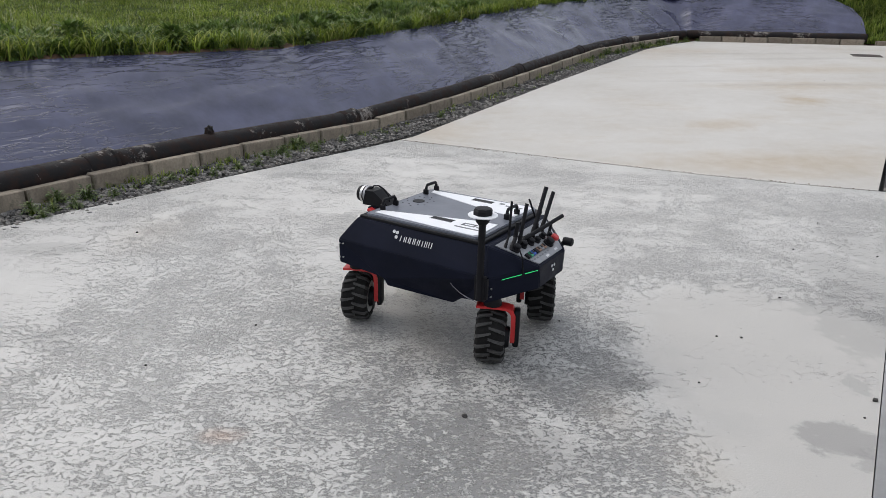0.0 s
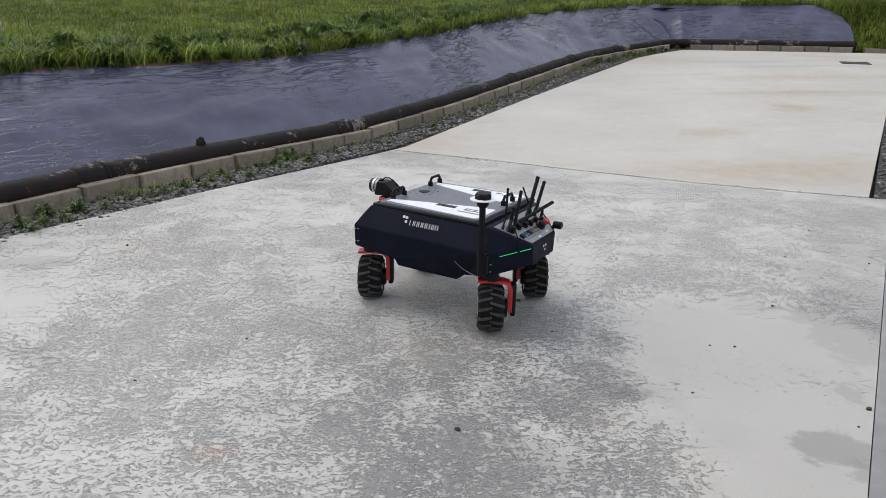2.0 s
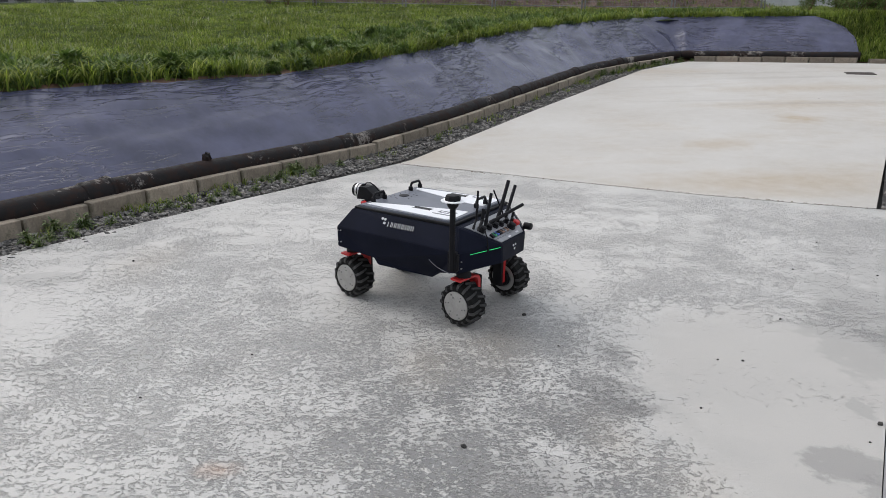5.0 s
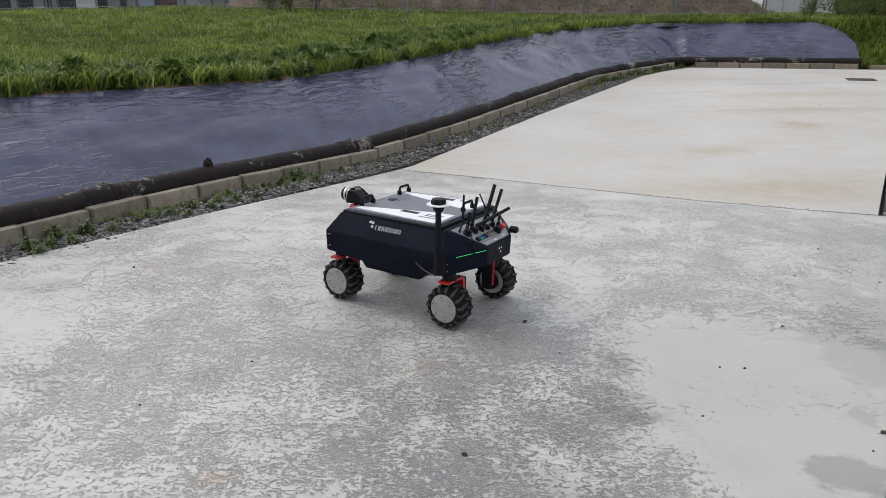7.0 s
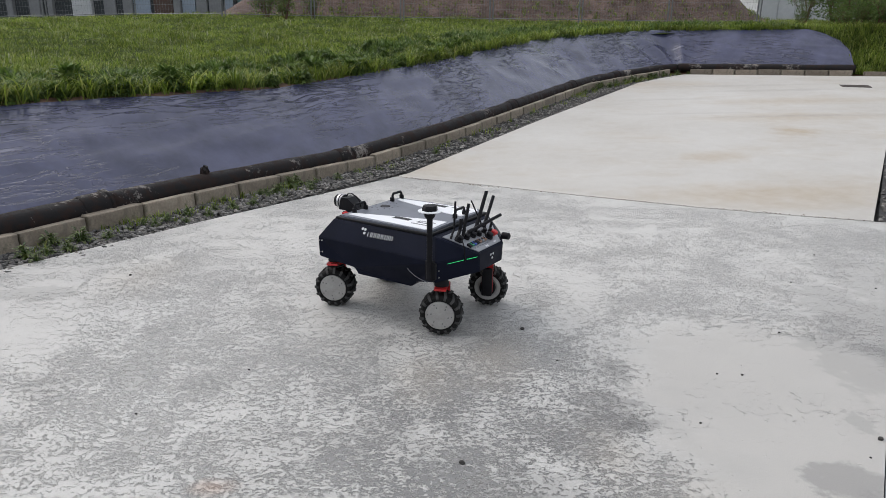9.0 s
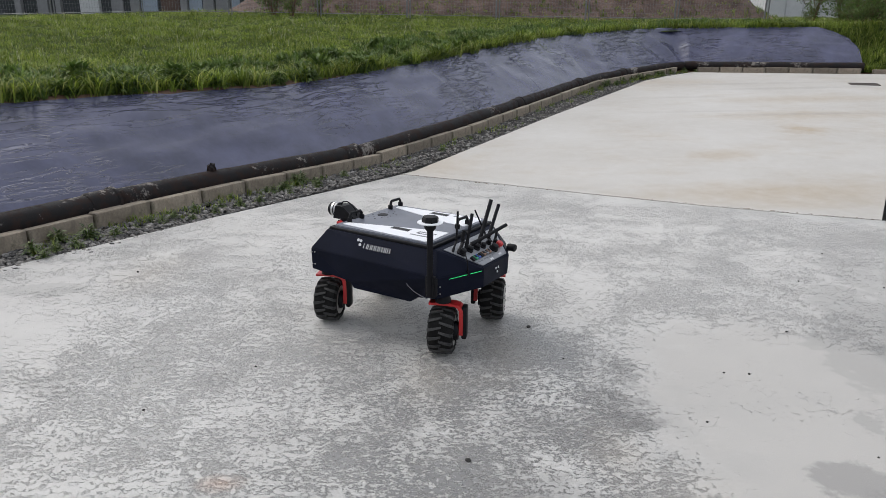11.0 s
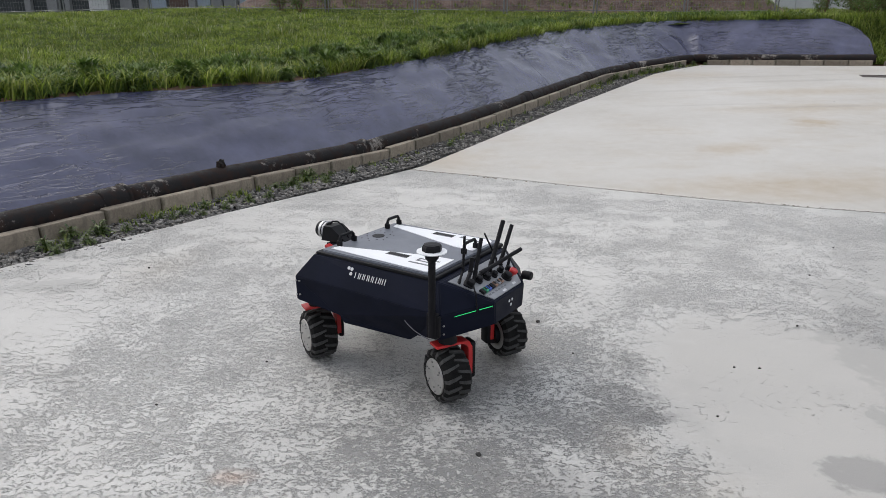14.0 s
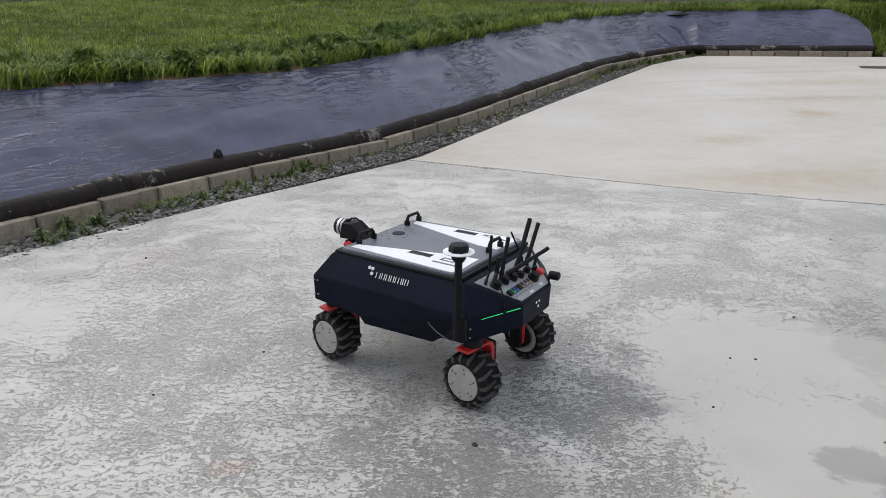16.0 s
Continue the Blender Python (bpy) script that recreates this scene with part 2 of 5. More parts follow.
def mat_kerb():
    """Grey-brown cast kerb blocks, dark where water runs down the joints."""
    m, nt, b = material("kerb_concrete", 0.85)
    v = coords(nt)
    oi = nt.nodes.new("ShaderNodeObjectInfo")
    c = ramp(nt, mathn(nt, "ADD", mathn(nt, "MULTIPLY", tex(nt, v, 5, 6, 0.6), 0.6), mathn(nt, "MULTIPLY", tex(nt, v, 34, 4, 0.6), 0.4)), [(0.34, (0.18, 0.147, 0.11)), (0.66, (0.4, 0.342, 0.268))])
    c = mixc(nt, 0.6, c, ramp(nt, oi.outputs["Random"], [(0, 0.3), (1, 0.68)]), "OVERLAY")
    for x, r, k in ((0.31, 0.05, 0.5), (-0.31, 0.035, 0.4), (0.1, 0.02, 0.25)):
        c = mixc(nt, mathn(nt, "MULTIPLY", spot(nt, v, x, 0.0, r * 0.3, r * 1.4, 0.1, 14, 1.0, 0.0), k), c, (0.055, 0.047, 0.038))
    moss = ramp(nt, tex(nt, v, 9, 6, 0.7), [(0.55, 0.0), (0.68, 0.6)])
    c = mixc(nt, moss, c, (0.085, 0.082, 0.045))
    set_color(nt, b, c)
    bump(nt, b, tex(nt, v, 60, 5, 0.65), 0.45, 0.006)
    return m


def mat_sheet():
    """Black polythene sheet, dull gloss, dusty, with fine creases along its length."""
    m, nt, b = material("black_plastic_sheet", 0.3)
    v = coords(nt)
    uvn = nt.nodes.new("ShaderNodeUVMap")
    uvn.uv_map = "run"

    def run(sx, sy, turn=0.0):
        mp = nt.nodes.new("ShaderNodeMapping")
        mp.inputs["Scale"].default_value = (sx, sy, 1)
        mp.inputs["Rotation"].default_value = (0, 0, turn)
        nt.links.new(uvn.outputs[0], mp.inputs["Vector"])
        return mp.outputs[0]

    dust = tex(nt, v, 1.4, 6, 0.65)
    c = ramp(nt, dust, [(0.3, (0.024, 0.026, 0.06)), (0.75, (0.074, 0.077, 0.148))])
    speck = ramp(nt, tex(nt, v, 40, 3, 0.7), [(0.72, 0.0), (0.78, 1.0)])
    c = mixc(nt, mathn(nt, "MULTIPLY", speck, 0.3), c, (0.16, 0.13, 0.11))
    set_color(nt, b, c)
    nt.links.new(ramp(nt, dust, [(0.3, 0.14), (0.8, 0.22)]), b.inputs["Roughness"])
    b.inputs["Specular IOR Level"].default_value = 0.7
    b.inputs["IOR"].default_value = 1.6
    amount = ramp(nt, tex(nt, run(0.5, 0.9), 1.0, 3, 0.5), [(0.46, 0.03), (0.6, 1.0)])
    split = nt.nodes.new("ShaderNodeSeparateXYZ")
    nt.links.new(uvn.outputs[0], split.inputs[0])
    taut = nd(nt, "ShaderNodeMapRange")
    taut.inputs["From Min"].default_value, taut.inputs["From Max"].default_value = 16.5, 20.5
    taut.inputs["To Min"].default_value = 0.25
    nt.links.new(split.outputs["X"], taut.inputs["Value"])
    amount = mathn(nt, "MULTIPLY", amount, taut.outputs["Result"])
    crease = ramp(nt, tex(nt, run(0.9, 7.0, 0.16), 1.7, 4, 0.55, 1.1), [(0.44, 0.0), (0.5, 1.0), (0.515, 0.0), (0.56, 0.25)])
    broad = tex(nt, run(0.8, 2.4, -0.2), 1.2, 4, 0.5, 0.6)
    h = mathn(nt, "ADD", mathn(nt, "MULTIPLY", mathn(nt, "MULTIPLY", crease, amount), 0.7), mathn(nt, "MULTIPLY", mathn(nt, "MULTIPLY", broad, taut.outputs["Result"]), 0.5))
    bump(nt, b, h, 0.8, 0.035)
    return m


def mat_pipe():
    m, nt, b = material("muddy_black_pipe", 0.45)
    v = coords(nt)
    mud = ramp(nt, tex(nt, v, 7, 7, 0.7), [(0.47, 0.0), (0.6, 1.0)])
    c = mixc(nt, mathn(nt, "MULTIPLY", mud, 0.6), (0.008, 0.0065, 0.0068), (0.042, 0.026, 0.021))
    white = ramp(nt, mathn(nt, "ADD", mathn(nt, "MULTIPLY", tex(nt, v, 1.3, 3, 0.6), 0.5), mathn(nt, "MULTIPLY", tex(nt, v, 13, 6, 0.75), 0.5)), [(0.56, 0.0), (0.62, 1.0)])
    c = mixc(nt, mathn(nt, "MULTIPLY", white, 0.6), c, (0.35, 0.32, 0.29))
    set_color(nt, b, c)
    nt.links.new(ramp(nt, mud, [(0, 0.6), (1, 0.95)]), b.inputs["Roughness"])
    b.inputs["Specular IOR Level"].default_value = 0.25
    bump(nt, b, tex(nt, v, 24, 5, 0.7), 0.4, 0.01)
    return m


SLAB_NEAR, SLAB_FAR = mat_slab_near(), mat_slab_far()
SHEET, PIPE = mat_sheet(), mat_pipe()
KERB = mat_kerb()
SOIL = mat_noise("brown_soil", (0.06, 0.034, 0.022), (0.17, 0.095, 0.06), 9, 0.95, 40, 0.7, 0.02)
TURF = mat_noise("turf_ground", (0.02, 0.034, 0.007), (0.075, 0.1, 0.02), 3, 0.95, 50, 0.6, 0.03)
TURF.node_tree.nodes["Principled BSDF"].inputs["Specular IOR Level"].default_value = 0.05
FINES = mat_noise("gravel_bed", (0.025, 0.025, 0.024), (0.07, 0.068, 0.065), 24, 0.95, 80, 0.8, 0.02)
GRAVEL = mat_island("gravel_stones", [(0.03, 0.029, 0.028), (0.13, 0.125, 0.118), (0.06, 0.057, 0.054), (0.3, 0.285, 0.265), (0.085, 0.078, 0.07), (0.2, 0.185, 0.165)], 0.85, 60)
APRON = mat_noise("grey_concrete", (0.2, 0.2, 0.2), (0.3, 0.298, 0.294), 1.6, 0.7, 70, 0.3, 0.004)
GRASS = mat_island("grass_blades", [(0.04, 0.072, 0.01), (0.145, 0.21, 0.024), (0.26, 0.325, 0.045), (0.09, 0.14, 0.016), (0.4, 0.42, 0.12)], 0.7, 1.1, 0.4)
WEED = mat_island("weed_leaves", [(0.035, 0.07, 0.012), (0.085, 0.145, 0.025), (0.16, 0.23, 0.055), (0.05, 0.092, 0.017)], 0.6, 3, 0.35)

# ---------------------------------------------------------------- plan of the yard
# Front edge of the kerb, from behind the viewer round the far corner.
KERB_LINE = [Vector(p) for p in ((-10.5, -8.9), (-5.5, 1.2), (-3.52, 5.24), (-2.95, 6.37), (-2.29, 7.5), (-1.6, 8.53), (-0.93, 9.6), (-0.23, 10.6),
                                 (0.42, 11.62), (1.1, 12.78), (1.83, 14.05), (2.9, 15.95), (3.94, 17.7), (5.3, 19.2), (6.7, 20.5), (7.15, 20.75), (11.6, 19.42), (22, 16.4))]
CORNER = 15
JOINT, UP = Vector((4.49, 6.66)), Vector((0.44, 0.898))
RISE = 0.07


def lift(x, y):
    """Height of the paved yard: level, then a gentle ramp past the joint, level again behind the yard."""
    d = (x - JOINT.x) * UP.x + (y - JOINT.y) * UP.y
    return RISE * max(0.0, min(d, 17.5))


def arc(line):
    s = [0.0]
    for a, b in zip(line, line[1:]):
        s.append(s[-1] + (b - a).length)
    return s


KS = arc(KERB_LINE)


def side(i):
    """Outward normal of the kerb line at its i-th point."""
    n = Vector((0, 0))
    for a, b in ((i - 1, i), (i, i + 1)):
        if a >= 0 and b < len(KERB_LINE):
            d = (KERB_LINE[b] - KERB_LINE[a]).normalized()
            n += Vector((-d.y, d.x))
    return n.normalized()


SIDES = [side(i) for i in range(len(KERB_LINE))]


def on_kerb(s, w):
    """Plan point at the distance s along the kerb and w outward of its front edge."""
    s = max(0.0, min(s, KS[-1] - 1e-6))
    i = max(k for k in range(len(KS) - 1) if KS[k] <= s)
    u = (s - KS[i]) / (KS[i + 1] - KS[i])
    p = KERB_LINE[i].lerp(KERB_LINE[i + 1], u)
    n = SIDES[i].lerp(SIDES[i + 1], u)
    n.normalize()
    return p + n * w


BANK_W, BANK_H = 1.5, 1.03


def crest(p):
    """The bank stands a little higher towards the far corner."""
    u = max(0.0, min(1.0, (p.y - 13.0) / 4.5))
    return 0.1 * u * u * (3 - 2 * u)


def field(w, p):
    """Height of the meadow at w outward of the kerb."""
    return lift(p.x, p.y) + BANK_H + crest(p) + 0.048 * max(0.0, min(w, 16) - BANK_W)


def part(name, bm, mat, parent=None, label=""):
    me = bpy.data.meshes.new(name)
    bm.to_mesh(me)
    bm.free()
    me.materials.append(mat)
    ob = new(name, me)
    if parent is not None:
        ob.parent = parent
    if label:
        ob["label"] = label
    return ob


def smooth(ob):
    for p in ob.data.polygons:
        p.use_smooth = True
    return ob


def strip(name, s0, s1, ds, ws, height, mat, parent=None, reach=None):
    """A sheet along the kerb line between offsets ws; height(s, w, p) gives z."""
    n = max(2, int((s1 - s0) / ds) + 1)
    verts, faces = [], []
    for i in range(n):
        s = s0 + (s1 - s0) * i / (n - 1)
        for w in ws:
            if reach:
                w = ws[0] + (w - ws[0]) * reach(s)
            p = on_kerb(s, w)
            verts.append((p.x, p.y, height(s, w, p)))
    k = len(ws)
    for i in range(n - 1):
        for j in range(k - 1):
            a = i * k + j
            faces.append((a, a + k, a + k + 1, a + 1))
    me = bpy.data.meshes.new(name)
    me.from_pydata(verts, [], faces)
    me.materials.append(mat)
    run = np.repeat(np.linspace(s0, s1, n), k)
    uv = np.stack([run, np.tile(np.array(ws), n)], 1)
    layer = me.uv_layers.new(name="run")
    idx = np.empty(len(me.loops), dtype=np.int32)
    me.loops.foreach_get("vertex_index", idx)
    layer.data.foreach_set("uv", uv[idx].astype(np.float32).ravel())
    ob = new(name, me)
    ob.parent = parent
    return smooth(ob)


# ---------------------------------------------------------------- ground
def slab_mesh(name, outline, thick, mat, label):
    """A cast slab over a plan outline, with a small rounded arris."""
    bm = bmesh.new()
    top = [bm.verts.new((x, y, lift(x, y))) for x, y in outline]
    f = bm.faces.new(top)
    if f.normal.z < 0:
        f.normal_flip()
    r = bmesh.ops.extrude_face_region(bm, geom=[f])
    for v in [g for g in r["geom"] if isinstance(g, bmesh.types.BMVert)]:
        v.co.z += 0.0
    for v in top:
        v.co.z -= thick
    bmesh.ops.recalc_face_normals(bm, faces=bm.faces)
    ob = part(name, bm, mat)
    return tagged(ob, label, "paving", kind="structure")


def build_ground():
    def under(s, w, p):
        if w <= 0:
            return lift(p.x, p.y) - 0.12
        return lift(p.x, p.y) - 0.02 + (BANK_H + crest(p) - 0.36) * max(0.0, min(1.0, (w - 0.3) / (BANK_W - 0.3)))

    ws = [-0.62, -0.3, 0.0, 0.12, 0.3, 0.9, 1.46]
    ground = strip("ground", 0, KS[-1], 0.5, ws, under, SOIL)
    tagged(ground, "bare brown soil under the bank", "ground", kind="structure")
    wf = [BANK_W - 0.1, 1.8, 2.4, 3.2, 4.5, 6, 8, 11, 15, 25, 60, 250]

    def meadow(s, w, p):
        z = field(w, p)
        if w < 15:
            z += 0.05 * noise.noise((p.x * 0.8, p.y * 0.8, 0)) - (0.05 if w < 1.45 else 0)
        return z

    tagged(strip("ground", 0, KS[-1], 0.6, wf, meadow, TURF), "green grassy meadow above the bank", "ground", kind="structure")
    # the lower yard all round
    bm = bmesh.new()
    g = 30
    vs = {}
    for i in range(g + 1):
        for j in range(g + 1):
            x = -10.5 + 100 * (i / g) ** 2
            y = -90 + 150 * (j / g)
            vs[i, j] = bm.verts.new((x, y, lift(x, y) - 0.14))
    for i in range(g):
        for j in range(g):
            bm.faces.new((vs[i, j], vs[i + 1, j], vs[i + 1, j + 1], vs[i, j + 1]))
    tagged(part("ground", bm, FINES), "dark compacted gravel ground", "ground", kind="structure")


build_ground()
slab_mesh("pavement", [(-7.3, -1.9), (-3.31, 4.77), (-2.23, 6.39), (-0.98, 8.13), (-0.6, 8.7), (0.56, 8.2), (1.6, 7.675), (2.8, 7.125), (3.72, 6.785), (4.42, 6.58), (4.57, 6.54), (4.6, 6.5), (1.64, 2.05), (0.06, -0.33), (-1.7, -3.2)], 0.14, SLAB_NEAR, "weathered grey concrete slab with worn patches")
slab_mesh("pavement", [(-0.585, 8.725), (-0.42, 9.0), (1.83, 12.89), (3.55, 15.7), (5.34, 18.6), (6.2, 19.55), (7.2, 20.45), (11.9, 19.1), (13.5, 18.6), (7.35, 11.0), (4.44, 6.605), (3.73, 6.81), (2.81, 7.15), (1.61, 7.7), (0.57, 8.225)], 0.14, SLAB_FAR, "pale concrete slab with ochre stains")
slab_mesh("pavement", [(0.063, -0.334), (1.643, 2.046), (4.603, 6.496), (9.5, 4.2), (6, -3)], 0.15, APRON, "smooth grey concrete apron")


def bank_z(s, w, p):
    u = max(0.0, min(1.0, (w - 0.3) / (BANK_W - 0.3)))
    c = s - KS[CORNER]
    wr = 0.055 * noise.noise((s * 0.55, w * 0.9, 3)) + 0.02 * noise.noise((s * 1.6 + w * 0.8, w * 4.5 - s * 0.3, 7)) + 0.006 * noise.noise((s * 2.6 + w * 2, w * 11 - s * 0.9, 11))
    if s > 24:
        # slack folds where the sheet bends round the far stretch
        wr += 0.03 * min(1.0, (s - 24) / 4) * (1 - 2 * abs(noise.noise((s * 0.9 + w * 1.4, s * 0.35 - w * 1.7, 15)))) - 0.015
    if abs(c) < 3.2:
        # pleats fanning out of the corner's foot
        k = (1 - abs(c) / 3.2) ** 1.2
        fan = math.atan2(c, 0.12 + w)
        wr += 0.11 * k * (0.5 - abs(math.sin(5.2 * fan + 0.6 + 0.8 * w))) * (1 - u ** 3) - 0.05 * k ** 2 * math.sin(math.pi * u ** 0.8)
    return lift(p.x, p.y) + 0.15 + (BANK_H + crest(p) - 0.1) * u + 0.05 * math.sin(math.pi * u) + wr * (0.25 + math.sin(math.pi * min(1, u * 0.94))) * (1 - 0.85 * u ** 6)


SHEET_END = KS[16] + 0.1


def reach(s):
    """How far up the bank the sheet goes: an uneven hem, cut off in a round at its end."""
    r = 1.0 + 0.025 * noise.noise((s * 1.1, 5, 5)) + 0.012 * noise.noise((s * 4.3, 1, 5))
    r -= 0.1 * (1 - max(0.0, min(1.0, (s - 20) / 7)))
    e = (SHEET_END - s) / 1.5
    if e < 1:
        r *= 0.12 + 0.88 * math.sqrt(max(0.0, 1 - (1 - max(e, 0.0)) ** 2))
    return r


cover = new("ground_cover")
tagged(cover, "creased black plastic sheet covering the bank", "ground cover")
LENGTHS = [4.0, 14.2, 21.6, 27.3, KS[CORNER], SHEET_END]
for k, (a, b) in enumerate(zip(LENGTHS, LENGTHS[1:])):
    strip("sheet_length", a - 0.04, b + (0.04 if k < 4 else 0), 0.05, [0.27 + 1.29 * i / 40 for i in range(41)],
          lambda s, w, p, k=k: bank_z(s, w, p) + 0.004 * (k % 2) + 0.006 * max(0.0, (w - 1.5) / 0.06), SHEET, cover, reach)

def open_bank(s, w, p):
    """The grassed slope that carries on past the sheet."""
    return lift(p.x, p.y) + 0.01 + (BANK_H + crest(p)) * max(0.0, min(1.0, (w - 0.3) / (BANK_W - 0.3)))


tagged(strip("ground", KS[16] - 1.6, KS[-1], 0.2, [0.12, 0.3, 0.7, 1.1, 1.5, 1.62], open_bank, TURF), "grassed end of the bank", "ground", kind="structure")

# ---------------------------------------------------------------- robot: materials
def mat_shell():
    """Dark blue-black powder-coated sheet metal, faintly dusty."""
    m, nt, b = material("dark_powder_coat", 0.5)
    b.inputs["Specular IOR Level"].default_value = 0.09
    v = coords(nt)
    c = ramp(nt, tex(nt, v, 5, 6, 0.65), [(0.3, (0.0042, 0.0058, 0.0135)), (0.75, (0.0075, 0.0095, 0.0215))])
    dust = ramp(nt, tex(nt, v, 30, 5, 0.7), [(0.62, 0.0), (0.8, 1.0)])
    c = mixc(nt, mathn(nt, "MULTIPLY", dust, 0.3), c, (0.035, 0.034, 0.033))
    set_color(nt, b, c)
    nt.links.new(ramp(nt, tex(nt, v, 12, 4, 0.6), [(0.3, 0.42), (0.7, 0.56)]), b.inputs["Roughness"])
    bump(nt, b, tex(nt, v, 420, 2, 0.5), 0.08, 0.002)
    return m


SHELL = mat_shell()
RUBBER = mat_noise("tyre_rubber", (0.004, 0.004, 0.004), (0.016, 0.0155, 0.015), 16, 0.8, 120, 0.4, 0.003)
LUG = mat_noise("dusty_tyre_lugs", (0.03, 0.03, 0.03), (0.085, 0.083, 0.08), 22, 0.85, 120, 0.4, 0.003)
BLACK = mat_noise("black_plastic", (0.004, 0.004, 0.0055), (0.009, 0.009, 0.0115), 20, 0.5, 200, 0.1, 0.001)
DISC = mat_noise("dusty_aluminium_disc", (0.3, 0.29, 0.275), (0.42, 0.41, 0.39), 14, 0.55, 160, 0.15, 0.001, metal=0.25)
RED = mat_noise("red_paint", (0.4, 0.016, 0.018), (0.54, 0.026, 0.026), 14, 0.4, 150, 0.1, 0.001)
WHITE = mat_noise("white_lacquer", (0.72, 0.73, 0.75), (0.82, 0.83, 0.85), 9, 0.4, 200, 0.05, 0.001)
SLATE = mat_noise("slate_blue_panel", (0.105, 0.115, 0.14), (0.15, 0.16, 0.19), 8, 0.42, 200, 0.08, 0.001)
SILVER = mat_noise("brushed_silver_panel", (0.25, 0.255, 0.27), (0.35, 0.355, 0.37), 12, 0.42, 200, 0.08, 0.001, metal=0.5)
STEEL = mat_noise("bright_steel", (0.5, 0.5, 0.5), (0.62, 0.62, 0.62), 30, 0.3, 200, 0.05, 0.001, metal=0.9)
PRINT = mat_noise("grey_print", (0.12, 0.125, 0.14), (0.17, 0.175, 0.19), 30, 0.5, 200, 0.0)
# bolt heads toned down; their small shadows are put into this colour
BOLT = mat_noise("shadow_toned_bolts", (0.12, 0.12, 0.12), (0.22, 0.22, 0.22), 40, 0.4, 200, 0.0, metal=0.6)
PALE = mat_noise("pale_print", (0.55, 0.55, 0.56), (0.68, 0.68, 0.69), 30, 0.5, 200, 0.0)
BLUE = mat_noise("blue_socket", (0.02, 0.06, 0.3), (0.03, 0.09, 0.42), 30, 0.4, 200, 0.0)
GREEN = mat_noise("green_socket", (0.02, 0.2, 0.1), (0.03, 0.3, 0.14), 30, 0.4, 200, 0.0)
COPPER = mat_noise("dull_copper_socket", (0.22, 0.13, 0.09), (0.33, 0.2, 0.14), 30, 0.4, 200, 0.0, metal=0.4)
for dull, level in ((BLACK, 0.18), (RUBBER, 0.15), (LUG, 0.2)):
    dull.node_tree.nodes["Principled BSDF"].inputs["Specular IOR Level"].default_value = level
glow, glow_nt, glow_b = material("green_light_strip", 0.3, 0.0, (0.02, 0.3, 0.08))
glow_b.inputs["Emission Color"].default_value = (0.05, 1.0, 0.28, 1)
glow_b.inputs["Emission Strength"].default_value = 0.5


# ---------------------------------------------------------------- small mesh makers
def rbox(bm, m, sx, sy, sz, bev=0.004, seg=2):
    """A rounded box of that size at the pose m, added to bm."""
    r = bmesh.ops.create_cube(bm, size=1, matrix=m @ Matrix.Diagonal((sx, sy, sz, 1)))
    if bev:
        es = list({e for v in r["verts"] for e in v.link_edges})
        bmesh.ops.bevel(bm, geom=es, offset=bev, segments=seg, affect="EDGES", profile=0.5)


def rod(bm, a, b, r0, r1=None, seg=14):
    """A round bar from a to b."""
    a, b = Vector(a), Vector(b)
    d = b - a
    m = Matrix.Translation((a + b) / 2) @ d.to_track_quat("Z", "Y").to_matrix().to_4x4()
    bmesh.ops.create_cone(bm, cap_ends=True, segments=seg, radius1=r0, radius2=r0 if r1 is None else r1, depth=d.length, matrix=m)


def lathe(bm, profile, seg=32, axis="Z", centre=(0, 0, 0)):
    """Turns the profile (radius, height) round the axis."""
    c = Vector(centre)
    rings = []
    for r, h in profile:
        ring = []
        for k in range(seg):
            a = 2 * math.pi * k / seg
            q = Vector((r * math.cos(a), r * math.sin(a), h))
            if axis == "Y":
                q = Vector((q.x, q.z, q.y))
            elif axis == "X":
                q = Vector((q.z, q.x, q.y))
            ring.append(bm.verts.new(c + q))
        rings.append(ring)
    for a, b in zip(rings, rings[1:]):
        for k in range(seg):
            bm.faces.new((a[k], a[(k + 1) % seg], b[(k + 1) % seg], b[k]))
    for ring in (rings[0], rings[-1]):
        bm.faces.new(ring)
    bmesh.ops.recalc_face_normals(bm, faces=bm.faces)


def tube(bm, pts, r, seg=10):
    """A bent round bar through pts."""
    pts = [Vector(p) for p in pts]
    rings = []
    for i, p in enumerate(pts):
        d = (pts[min(i + 1, len(pts) - 1)] - pts[max(i - 1, 0)]).normalized()
        q = d.to_track_quat("Z", "Y").to_matrix()
        rings.append([bm.verts.new(p + q @ Vector((r * math.cos(2 * math.pi * k / seg), r * math.sin(2 * math.pi * k / seg), 0))) for k in range(seg)])
    for a, b in zip(rings, rings[1:]):
        for k in range(seg):
            bm.faces.new((a[k], a[(k + 1) % seg], b[(k + 1) % seg], b[k]))
    bm.faces.new(rings[0])
    bm.faces.new(rings[-1])
    bmesh.ops.recalc_face_normals(bm, faces=bm.faces)


def plate(bm, pts, thick, bev=0.0):
    """A flat panel over the polygon pts, thickened along its normal."""
    vs = [bm.verts.new(p) for p in pts]
    f = bm.faces.new(vs)
    f.normal_update()
    n = f.normal.copy()
    r = bmesh.ops.extrude_face_region(bm, geom=[f])
    top = [g for g in r["geom"] if isinstance(g, bmesh.types.BMVert)]
    for v in top:
        v.co += n * thick
    bmesh.ops.recalc_face_normals(bm, faces=bm.faces)
    if bev:
        bmesh.ops.bevel(bm, geom=[e for e in bm.edges if e.verts[0] in top and e.verts[1] in top], offset=bev, segments=2, affect="EDGES")


